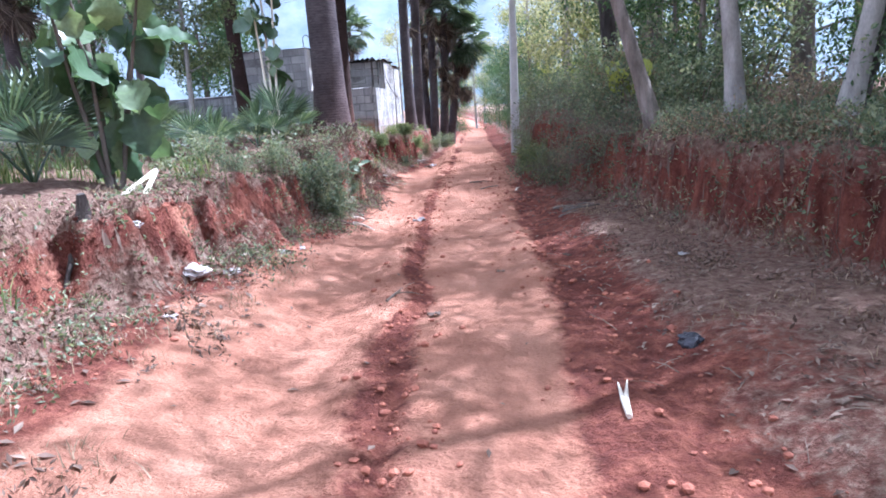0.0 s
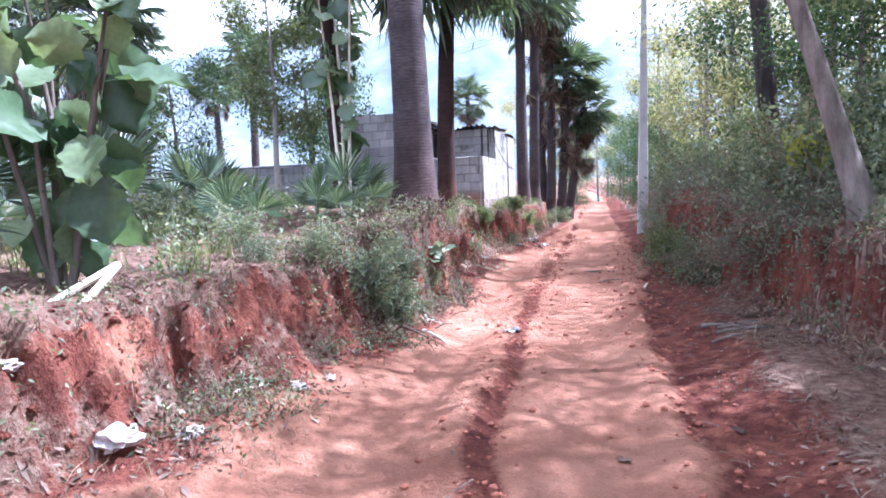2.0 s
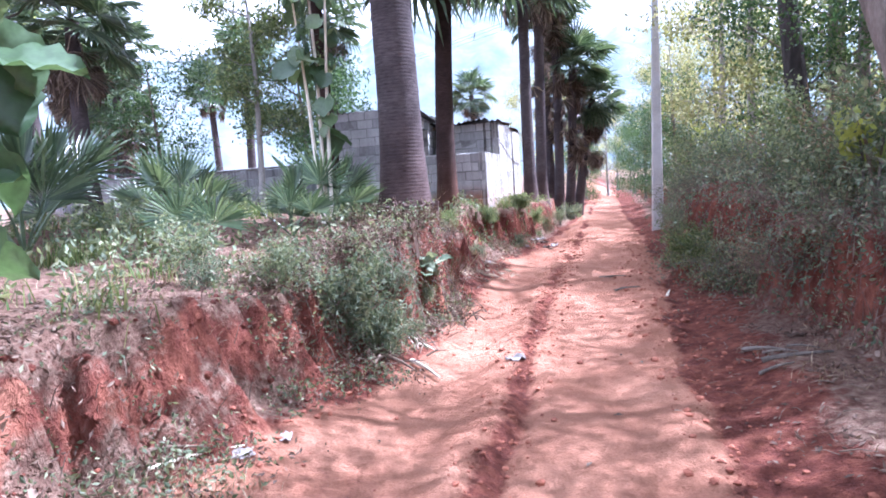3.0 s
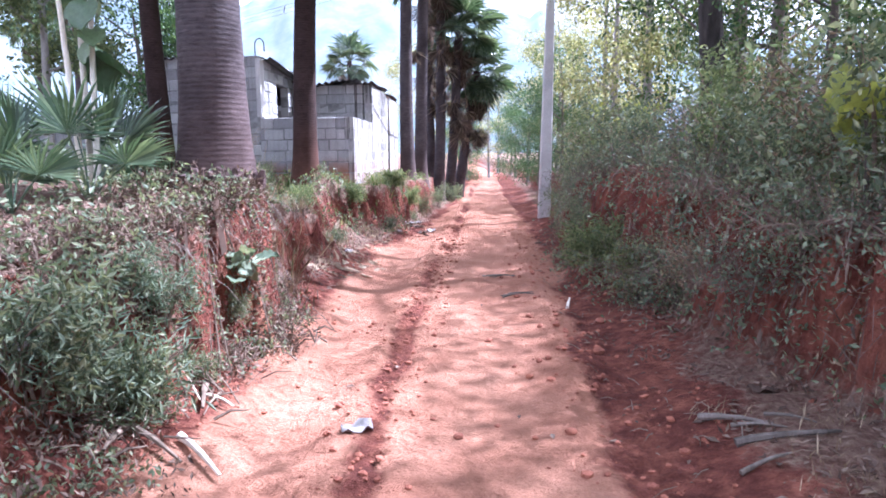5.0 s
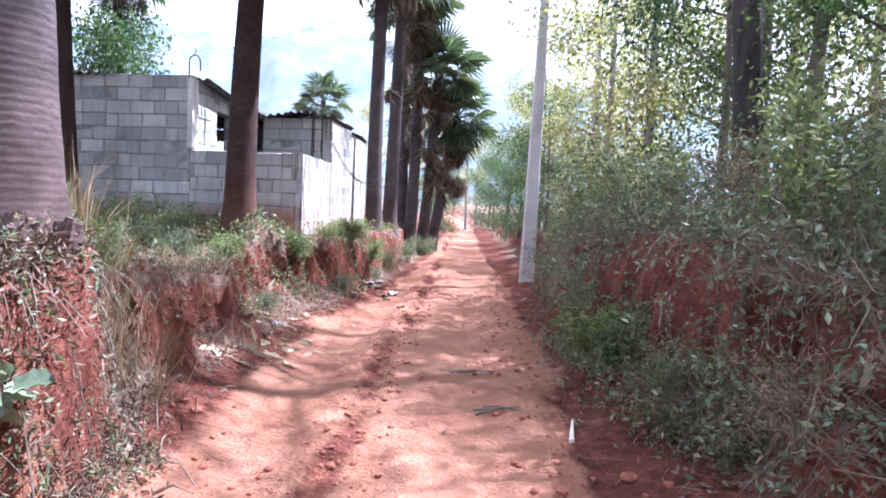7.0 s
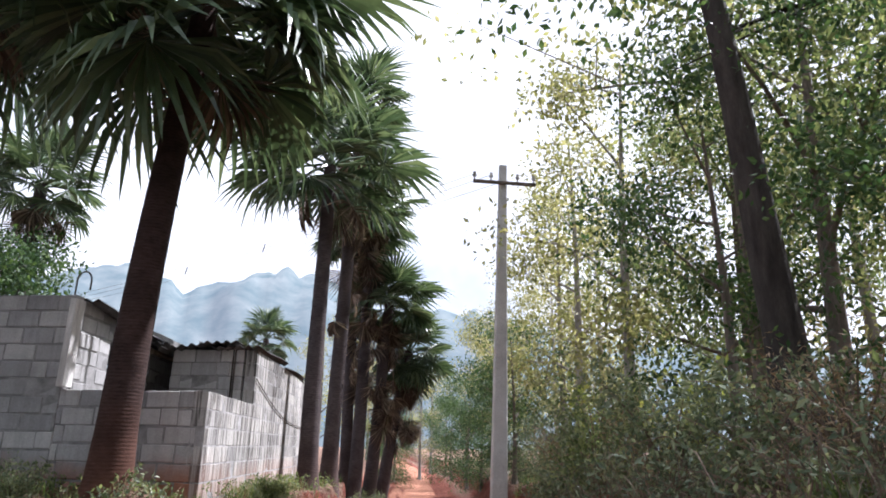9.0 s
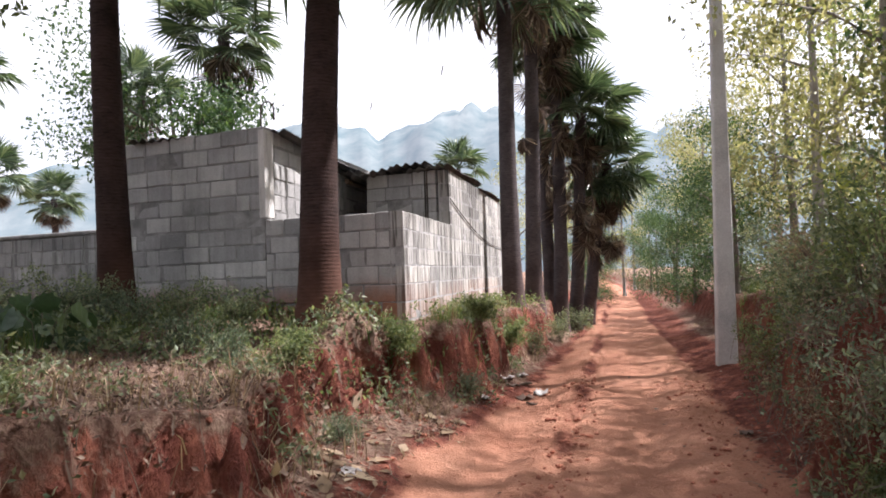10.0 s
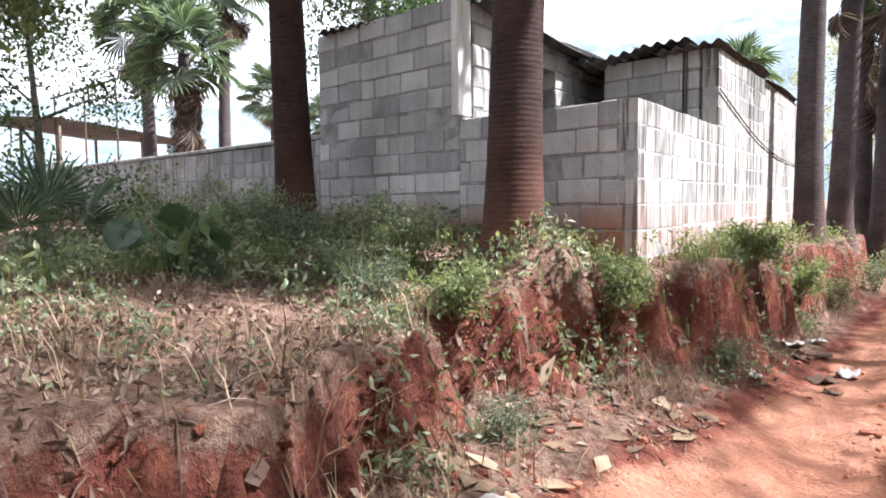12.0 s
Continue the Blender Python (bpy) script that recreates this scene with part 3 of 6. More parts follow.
def block_wall(name, parent, start, way, length, z0, rows, label, top=None, hole=None, seed=0, mesh=None):
    """A wall of blocks laid in courses on a recessed mortar core. hole: (from, to, low row, high row)."""
    r = np.random.default_rng(seed)
    way = Vector(way).normalized()
    ang = math.degrees(math.atan2(way.y, way.x))
    m = pose(start[0], start[1], z0, 0, 0, ang)
    core = []
    def slab(a, b, lo, hi):
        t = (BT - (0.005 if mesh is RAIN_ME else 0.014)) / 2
        v = [(a, -t, lo), (b, -t, lo), (b, t, lo), (a, t, lo), (a, -t, hi), (b, -t, hi), (b, t, hi), (a, t, hi)]
        f = [(0, 3, 2, 1), (4, 5, 6, 7), (0, 1, 5, 4), (1, 2, 6, 5), (2, 3, 7, 6), (3, 0, 4, 7)]
        core.append((v, f))
    e = 0.012
    if hole is None:
        slab(e, length - e, 0, rows * BH - e)
    else:
        slab(e, hole[0] - e, 0, rows * BH - e)
        slab(hole[1] + e, length - e, 0, rows * BH - e)
        if hole[2] > 0:
            slab(hole[0] - e, hole[1] + e, 0, hole[2] * BH - e)
        if hole[3] < rows:
            slab(hole[0] - e, hole[1] + e, hole[3] * BH, rows * BH - e)
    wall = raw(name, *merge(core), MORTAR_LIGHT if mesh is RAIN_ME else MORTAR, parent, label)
    wall.matrix_basis = m
    def put(a, b, row):
        kinds = mesh or BLOCK_ME
        o = new("concrete_block", kinds[r.integers(len(kinds))])
        o.parent = wall
        w = (b - a) / BW
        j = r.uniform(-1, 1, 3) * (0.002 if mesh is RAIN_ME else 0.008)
        o.matrix_basis = Matrix.Translation(((a + b) / 2, j[0], (row + 0.5) * BH + j[1])) @ Euler((j[2], 0, j[0])).to_matrix().to_4x4() @ Matrix.Diagonal((w, 1, 1, 1))
    for row in range(rows):
        x = -(row % 2) * BW / 2 + r.uniform(-0.04, 0.04)
        while x < length - 0.03:
            w = BW * r.choice([1, 1, 1, 1, 0.5]) if x > 0 else BW
            a, b = max(x, 0), min(x + w, length)
            x += w
            if b - a < 0.05:
                continue
            if hole and hole[2] <= row < hole[3]:
                if a < hole[0] < b and hole[0] - a > 0.05:
                    put(a, hole[0], row)
                if a < hole[1] < b and b - hole[1] > 0.05:
                    put(hole[1], b, row)
                if b > hole[0] and a < hole[1]:
                    continue
            put(a, b, row)
    return wall


def corrugated(width, length, pitch=0.15, depth=0.025, thick=0.008, seed=0):
    """A sheet with waves across x, running along y."""
    n = int(width / pitch * 6)
    xs = np.linspace(0, width, n + 1)
    ys = np.linspace(0, length, 7)
    v, f = [], []
    for k in (0, 1):
        for y in ys:
            for x in xs:
                v.append((x, y, depth * math.sin(2 * math.pi * x / pitch) + 0.02 * math.sin(y * 2.1 + seed) - k * thick))
    c, rws = n + 1, len(ys)
    half = c * rws
    for j in range(rws - 1):
        for i in range(n):
            q = j * c + i
            f.append((q, q + 1, q + c + 1, q + c))
            f.append((q + half, q + c + half, q + c + 1 + half, q + 1 + half))
    for i in range(n):
        f.append((i, i + half, i + 1 + half, i + 1))
        q = (rws - 1) * c + i
        f.append((q, q + 1, q + 1 + half, q + half))
    return v, f


def build_house():
    h = empty("house", pose(0, 0, 0), "small unplastered grey concrete block house with sheet roofs", "house")
    B = 0.70
    at = lambda u, v: O + ROAD_DIR * u + FRONT_DIR * v
    block_wall("yard_front_wall", h, at(0.09, 0.09), FRONT_DIR, 1.82, B, 7, "low grey block wall of the yard", seed=1)
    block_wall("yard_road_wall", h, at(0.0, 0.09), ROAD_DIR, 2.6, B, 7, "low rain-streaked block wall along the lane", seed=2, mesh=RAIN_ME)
    block_wall("room_front_wall", h, at(0.09, 1.91), FRONT_DIR, 2.32, B + 0.126, 12, "tall grey block wall with open joints", seed=3)
    block_wall("room_side_wall", h, at(0.2, 1.99), ROAD_DIR, 4.2, B + 0.126, 12, "block wall with a door opening", hole=(1.0, 1.9, 0, 10), seed=4)
    block_wall("room_end_wall", h, at(0.2, 4.14), ROAD_DIR, 5.6, B + 0.126, 12, "grey block end wall", seed=5)
    block_wall("back_room_front_wall", h, at(2.7, 0.2), FRONT_DIR, 1.7, B, 11, "stepped grey block wall under the roof", hole=(1.22, 1.68, 5, 11), seed=6)
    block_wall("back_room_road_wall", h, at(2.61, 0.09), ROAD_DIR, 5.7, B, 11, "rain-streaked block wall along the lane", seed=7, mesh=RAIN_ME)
    block_wall("back_wall", h, at(8.2, 0.2), FRONT_DIR, 3.9, B, 11, "grey block back wall", seed=8)
    # cable sagging along the lane wall, conduit on the wall above the yard
    sag = [at(2.62 + 5.6 * t, -0.02) + Vector((0, 0, 2.62 - 0.62 * t - 0.18 * math.sin(math.pi * t))) for t in np.linspace(0, 1, 15)]
    raw("cable", *tube(sag, [0.009] * 15, 5), IRON, h, "dark cable sagging along the wall")
    for dv in (0.0, 0.035):
        raw("conduit", *tube([at(2.59, 0.36 + dv) + Vector((0, 0, z)) for z in (2.2, 2.5, 2.8, 3.08)], [0.012] * 4, 6, True, 0.1), IRON, h, "thin dark conduit")
    # window frame board at the notch
    jb = part("door_jamb", box_bm(0.09, 0.2, 1.12, 0.006), BOARD, h, "whitewashed jamb board")
    jb.matrix_basis = Matrix.Translation(at(0.0, 1.88) + Vector((0, -0.02, 2.80))) @ pose(0, 0, 0, 0, 0, math.degrees(math.atan2(FRONT_DIR.y, FRONT_DIR.x)))
    # iron loop that stands on the wall
    arc = [(0, 0, 0)] + [(0, 0, 0.25)] + [(0.09 - 0.09 * math.cos(a), 0, 0.25 + 0.12 * math.sin(a)) for a in np.linspace(0.2, math.pi, 9)] + [(0.18, 0, 0.12)]
    lp = raw("iron_loop", *tube(arc, [0.012] * len(arc), 6), IRON, h, "bent iron rod")
    lp.matrix_basis = Matrix.Translation(at(0.05, 1.98) + Vector((0, 0, 3.39)))
    # roofs
    ang = math.degrees(math.atan2(ROAD_DIR.y, ROAD_DIR.x)) - 90
    def sheet(name, u, v, z, w, ln, pitch_x, pitch_y, mat, lab, seed, yaw=0):
        s = raw(name, *corrugated(w, ln, seed=seed), mat, h, lab, smooth=True)
        s.matrix_basis = Matrix.Translation(at(u, v) + Vector((0, 0, z))) @ pose(0, 0, 0, pitch_x, pitch_y, ang + 180 + yaw) @ Matrix.Diagonal((1, -1, 1, 1))
        return s
    sheet("roof_sheet", 0.2, 1.68, 3.376, 2.36, 2.75, 3.0, -1, SHEET, "dark weathered corrugated roof sheet", 1)
    sheet("roof_sheet", 2.5, 1.5, 3.15, 2.9, 3.4, 2.0, -3, SHEET, "dark weathered corrugated roof sheet", 2)
    sheet("roof_sheet", 2.48, -0.06, 3.125, 0.78, 3.1, -1.2, 3, SHEET, "dark weathered corrugated roof sheet", 3)
    sheet("roof_sheet", 2.36, 0.28, 3.17, 0.62, 2.9, -1.0, 3, SHEET, "dark raised corrugated roof sheet", 7, 3)
    sheet("roof_sheet", 2.3, 0.84, 3.16, 0.7, 2.9, -0.5, 9, SHEET, "dark curled corrugated roof sheet", 4, 6)
    sheet("roof_sheet", 5.3, -0.06, 3.10, 2.2, 2.9, -1.0, 4, SHEET, "dark weathered corrugated roof sheet", 5)
    sheet("roof_sheet", 5.3, 1.9, 3.14, 2.4, 2.9, -1.0, 4, SHEET, "dark weathered corrugated roof sheet", 6)
    for k in range(3):
        rf = raw("rafter", *tube([(0, 0, 0), (0, 5.4, 0)], [0.045, 0.04], 7), TWIG, h)
        rf.matrix_basis = Matrix.Translation(at(2.75, 0.25 + 0.8 * k) + Vector((0, 0, 3.06))) @ pose(0, 0, 0, 0, 0, ang)
    # neighbour's low wall and the shed roof behind it
    wall = empty("compound_wall", pose(0, 0, 0), "long low grey block boundary wall beside the house", "wall")
    block_wall("wall", wall, at(0.32, 4.2), FRONT_DIR, 11.0, 0.70, 7, "grey block wall", seed=9, mesh=OLD_ME)
    cop = part("coping", box_bm(11.0, 0.22, 0.06, 0.012), MORTAR, wall, "dark stained cement coping")
    cop.matrix_basis = Matrix.Translation(at(0.32, 4.2) + FRONT_DIR * 5.5 + Vector((0, 0, 2.251))) @ pose(0, 0, 0, 0, 0, math.degrees(math.atan2(FRONT_DIR.y, FRONT_DIR.x)))
    shed = empty("shed", pose(-15.5, 21.9, 0.9, 0, 0, 117.5), "open shed with a grey sheet roof behind the wall", "shed")
    rs = raw("roof", *corrugated(7.4, 4.0, seed=8), TIN, shed, "grey sheet roof", smooth=True)
    rs.matrix_basis = pose(0, 0, 2.5, 4, 0, 0)
    for x in (0.2, 3.7, 7.2):
        for y in (0.15, 3.8):
            raw("post", *tube([(x, y, -0.4), (x, y, 2.47 + 0.07 * y)], [0.05, 0.05], 6), TWIG, shed)
    fr = empty("pipe_frame", pose(-15.9, 22.0, 0.9), "thin iron pipe frame standing behind the wall", "frame")
    for x in (0.05, 1.3, 2.52):
        raw("post", *tube([(x, 0, -0.3), (x, 0, 2.98 + 0.06 * x)], [0.022, 0.022], 6), IRON, fr)
    raw("rail", *tube([(-0.1, 0, 2.98), (2.6, 0, 3.14)], [0.024, 0.024], 6), IRON, fr)
    return h


build_house()


# ---------- pole and wires ----------
def build_pole():
    x, y = 2.68, 22.9
    g = ground_z(x, y)
    p = empty("utility_pole", pose(x, y, g, 0, 1.0, 0), "grey concrete utility pole with an iron crossarm", "pole")
    bm = bmesh.new()
    rings = []
    for z, w, d in ((-0.5, 0.155, 0.12), (0, 0.15, 0.115), (3.5, 0.115, 0.09), (7.15, 0.075, 0.065)):
        rings.append([bm.verts.new((sx * (w - cx), sy * (d - cy), z)) for sx, sy, cx, cy in ((1, 1, 0, 0.02), (1, 1, 0.02, 0), (-1, 1, 0.02, 0), (-1, 1, 0, 0.02), (-1, -1, 0, 0.02), (-1, -1, 0.02, 0), (1, -1, 0.02, 0), (1, -1, 0, 0.02))])
    for a, b in zip(rings, rings[1:]):
        for i in range(8):
            bm.faces.new((a[i], a[(i + 1) % 8], b[(i + 1) % 8], b[i]))
    bm.faces.new(rings[-1])
    part("shaft", bm, POLE_CONC, p)
    arm = part("crossarm", box_bm(1.25, 0.07, 0.06, 0.008), IRON, p, "dark iron crossarm")
    arm.matrix_basis = pose(0.02, -0.11, 6.75)
    for dx in (-0.58, -0.25, 0.28, 0.6):
        v, f = tube([(dx, -0.11, 6.78), (dx, -0.11, 6.84), (dx, -0.11, 6.85), (dx, -0.11, 6.89), (dx, -0.11, 6.90), (dx, -0.11, 6.94)], [0.015, 0.015, 0.04, 0.045, 0.03, 0.035], 8)
        raw("insulator", v, f, BOARD, p, "white porcelain insulator")
    top = pose(x, y, g, 0, 1.0, 0)
    for k, dx in enumerate((-0.58, -0.25, 0.28)):
        a = top @ Vector((dx, -0.11, 6.9))
        b = Vector((-22 + k * 0.35, 49 + k * 0.3, 8.2))
        pts = []
        for t in np.linspace(0, 1, 25):
            q = a.lerp(b, t)
            q.z -= 4 * 0.55 * t * (1 - t)
            pts.append(tuple(q))
        w = raw("overhead_wire", *tube(pts, [0.005] * 25, 5), IRON)
        tagged(w, "thin dark overhead power wire", "wire", "overhead wires")
    for t in (0.10, 0.22, 0.34, 0.46):
        q = (top @ Vector((-0.25, -0.11, 6.9))).lerp(Vector((-21.6, 49.3, 8.2)), t)
        q.z -= 4 * 0.55 * t * (1 - t)
        s = raw("wire_spacer", *tube([(0, 0, -0.12), (0, 0, 0.14)], [0.016, 0.016], 6), IRON)
        s.matrix_basis = pose(*q, 0, 12, 0)
        tagged(s, "short dark spacer bar on the wires", "spacer", "wire spacers")


build_pole()


# ---------- plants ----------
def fan_mesh(name, mat, blades, stalk, radius, spread, droop, seed, width=0.9):
    """A fan leaf: a stalk and pleated blades joined round its end."""
    r = np.random.default_rng(seed)
    v, f = tube([(0, 0, 0), (stalk * 0.5, 0, 0.03), (stalk, 0, 0)], [0.028 * radius, 0.02 * radius, 0.013 * radius], 4, False)
    da = spread / blades
    for k in range(blades):
        a = -spread / 2 + (k + 0.5) * da
        R = radius * (0.72 + 0.28 * math.cos(a * 0.62)) * r.uniform(0.9, 1.05)
        h = math.tan(da / 2) * width
        o = len(v)
        bend = -droop * R * r.uniform(0.6, 1.4)
        def pt(rr, side, z):
            c, s = math.cos(a), math.sin(a)
            return (stalk + rr * c - side * rr * s, rr * s + side * rr * c, z + 0.10 * abs(math.sin(a)) * rr)
        v += [pt(0.01, 0, 0), pt(R * 0.58, -h, bend * 0.2 + 0.02 * R), pt(R * 0.55, 0, bend * 0.2 - 0.03 * R), pt(R * 0.58, h, bend * 0.2 + 0.02 * R), pt(R * 0.82, -h * 0.35, bend * 0.55), pt(R * 0.82, h * 0.35, bend * 0.55), pt(R, r.uniform(-0.03, 0.03), bend)]
        f += [(o, o + 1, o + 2), (o, o + 2, o + 3), (o + 1, o + 4, o + 2), (o + 2, o + 5, o + 3), (o + 2, o + 4, o + 5), (o + 4, o + 6, o + 5)]
    me = bpy.data.meshes.new(name)
    me.from_pydata(v, [], f)
    me.materials.append(mat)
    me.update()
    return me


FANS = [fan_mesh("frond", FROND, 30, 0.75, 0.95, 4.3, 0.24 + 0.13 * k, 40 + k) for k in range(3)]
FANS_DRY = [fan_mesh("dry_frond", FROND_DRY, 22, 0.6, 0.85, 3.0, 0.45 + 0.1 * k, 50 + k, 0.7) for k in range(2)]
FANS_YOUNG = [fan_mesh("frond", FROND_YOUNG, 22, 0.7, 0.62, 3.4, 0.06 + 0.05 * k, 60 + k, 0.75) for k in range(2)]


def aim(at, way, roll, scale):
    x = Vector(way).normalized()
    up = Vector((0, 0, 1))
    y = up.cross(x)
    y = y.normalized() if y.length > 1e-3 else Vector((0, 1, 0))
    z = x.cross(y)
    m = Matrix((x, y, z)).transposed().to_4x4()
    return Matrix.Translation(at) @ m @ Matrix.Rotation(roll, 4, "X") @ Matrix.Scale(scale, 4)


def palm(x, y, height, radius, seed, label, green=26, dry=14, size=1.0, lean=(0, 0), group="fan palms", low=-35, bark=None):
    r = np.random.default_rng(seed)
    g = ground_z(x, y)
    p = empty("palm_tree", pose(x, y, g - 0.05), label, "palm tree", group)
    path, rad = [(0.0, 0.05, -0.8)], [radius * 1.5]
    n = int(height / 0.09)
    for k in range(n + 1):
        t = k / n
        path.append((lean[0] * t + 0.05 * math.sin(t * 4 + seed), lean[1] * t + 0.05 * math.cos(t * 3 + seed), height * t))
        flare = 0.38 * math.exp(-t * height / 0.42)
        rad.append(radius * (1 - 0.30 * t + flare) * (1 + 0.003 * (k % 2) + r.uniform(-0.009, 0.009)))
    v, f = tube(path, rad, 24, True, 0.007, seed)
    raw("trunk", v, f, bark or PALM_BARK, p, smooth=True)
    top = Vector(path[-1])
    for k in range(green):
        az = k * 2.39996 + r.uniform(-0.25, 0.25)
        el = radians(82 - (82 - low) * (k / max(green - 1, 1)) ** 0.85 + r.uniform(-8, 8))
        way = (math.cos(az) * math.cos(el), math.sin(az) * math.cos(el), math.sin(el))
        o = new("frond", FANS[k % 3])
        o.parent = p
        o.matrix_basis = aim(top + Vector((0, 0, r.uniform(-0.25, 0.1))), way, r.uniform(-0.5, 0.5), size * r.uniform(0.85, 1.15))
    for k in range(dry):
        az = k * 2.39996 + 1 + r.uniform(-0.3, 0.3)
        el = radians((-66 if dry >= 28 else -50) - 22 * r.random())
        drop = 0.3 + (height * 0.55 if dry >= 28 else 1.2) * r.random() ** 1.5 * min(1.0, dry / 30)
        o = new("dry_frond", FANS_DRY[k % 2])
        o.parent = p
        way = (math.cos(az) * math.cos(el), math.sin(az) * math.cos(el), math.sin(el))
        o.matrix_basis = aim(top + Vector((math.cos(az) * radius * 0.7, math.sin(az) * radius * 0.7, -drop)), way, r.uniform(-0.9, 0.9), size * r.uniform(0.5, 0.85))
    return p


def young_palm(x, y, size, seed, fronds=7):
    r = np.random.default_rng(seed)
    p = empty("young_palm", pose(x, y, ground_z(x, y) - 0.02), "low young fan palm with stiff green fronds on the bank", "palm", "young palms")
    for k in range(fronds):
        az = k * 2.39996 + r.uniform(-0.3, 0.3)
        el = radians(78 - 50 * k / fronds + r.uniform(-8, 8))
        o = new("frond", FANS_YOUNG[k % 2])
        o.parent = p
        o.matrix_basis = aim((0, 0, 0), (math.cos(az) * math.cos(el), math.sin(az) * math.cos(el), math.sin(el)), r.uniform(-0.6, 0.6), size * r.uniform(0.85, 1.15))


def leaf_cloud(centers, spread, count, size, r, droop=0.35, ratio=0.5):
    """Many small folded leaves scattered round the given centres."""
    c = np.asarray(centers, float)[r.integers(0, len(centers), count)]
    d = r.normal(size=(count, 3))
    d /= np.linalg.norm(d, axis=1)[:, None]
    pos = c + d * (np.asarray(spread) * r.random((count, 1)) ** 0.5)
    ax = r.normal(size=(count, 3))
    ax[:, 2] -= droop * 2
    ax /= np.linalg.norm(ax, axis=1)[:, None]
    side = np.cross(ax, r.normal(size=(count, 3)))
    side /= np.linalg.norm(side, axis=1)[:, None] + 1e-9
    nrm = np.cross(ax, side)
    s = size * r.uniform(0.65, 1.3, (count, 1))
    w = s * ratio * 0.5
    v = np.empty((count, 4, 3))
    v[:, 0] = pos
    v[:, 1] = pos + ax * s * 0.5 + side * w + nrm * s * 0.07
    v[:, 2] = pos + ax * s
    v[:, 3] = pos + ax * s * 0.5 - side * w + nrm * s * 0.07
    q = np.arange(count)[:, None] * 4
    f = np.concatenate([q + [0, 1, 2], q + [0, 2, 3]], 1).reshape(-1, 3)
    return v.reshape(-1, 3), f


def tree(name, x, y, height, radius, crown, leaves, size, mat, bark, seed, label, low=0.35, lean=(0, 0), category="tree", group="trees beside the lane", limbs=9, clump=0.55, ratio=0.5):
    """Tapered trunk, forked limbs, and leaves in clumps at the limbs' ends."""
    r = np.random.default_rng(seed)
    t = empty(name, pose(x, y, ground_z(x, y) - 0.05), label, category, group)
    path = [Vector((lean[0] * k + 0.12 * math.sin(3 * k + seed) * k, lean[1] * k + 0.12 * math.cos(2.3 * k + seed) * k, height * 0.92 * k)) for k in np.linspace(0, 1, 9)]
    pieces = [tube(path, [radius * (1.25 if k == 0 else 1 - 0.82 * k / 8) for k in range(9)], 9, True, 0.05, seed)]
    ends = []
    for k in range(limbs):
        u = low + (0.97 - low) * (k + r.random() * 0.6) / limbs
        a = path[min(int(u * 8), 7)].lerp(path[min(int(u * 8) + 1, 8)], u * 8 % 1)
        az = k * 2.4 + r.uniform(-0.5, 0.5)
        ln = crown * (1.1 - 0.55 * abs(u - 0.6)) * r.uniform(0.75, 1.1)
        rise = r.uniform(0.25, 0.75) * ln
        b = a + Vector((math.cos(az) * ln, math.sin(az) * ln, rise))
        m = a.lerp(b, 0.5) + Vector(r.normal(size=3) * 0.08 * ln)
        rr = radius * (0.42 - 0.22 * u)
        pieces.append(tube([a, m, b], [rr, rr * 0.6, rr * 0.22], 5, False))
        ends += [m.lerp(b, 0.3), m.lerp(b, 0.75), b]
        for j in range(2):
            c = m.lerp(b, r.random()) + Vector(r.normal(size=3) * 0.38 * ln * 0.8)
            pieces.append(tube([m.lerp(b, 0.2 + 0.3 * j), c], [rr * 0.4, rr * 0.12], 4, False))
            ends.append(c)
    ends.append(path[-1])
    raw("trunk", *merge(pieces), bark, t, smooth=True)
    v, f = leaf_cloud([tuple(e) for e in ends], crown * clump * np.array([1, 1, 0.8]), leaves, size, r, ratio=ratio)
    raw("crown", v, f, mat, t)
    return t


def bush(name, x, y, spread, height, leaves, size, mat, seed, label, ratio=0.45, category="bush", group="bushes on the banks", stems=9, lift=0.0):
    r = np.random.default_rng(seed)
    t = empty(name, pose(x, y, ground_z(x, y) - 0.03 + lift), label, category, group)
    pieces, ends = [], []
    for k in range(stems):
        az = k * 2.4 + r.uniform(-0.5, 0.5)
        ln = spread * r.uniform(0.4, 1.0)
        b = Vector((math.cos(az) * ln, math.sin(az) * ln, height * r.uniform(0.55, 1.0)))
        m = Vector((b.x * 0.35, b.y * 0.35, b.z * 0.6))
        pieces.append(tube([(b.x * 0.05, b.y * 0.05, -0.1), m, b], [0.012, 0.008, 0.003], 4, False))
        ends += [m, m.lerp(b, 0.5), b, Vector((b.x * 0.9, b.y * 0.9, b.z * 0.35))]
    raw("woody_frame", *merge(pieces), TWIG, t)
    v, f = leaf_cloud([tuple(e) for e in ends], (spread * 0.33, spread * 0.33, height * 0.25), leaves, size, r, 0.1, ratio)
    raw("foliage", v, f, mat, t)
    return t


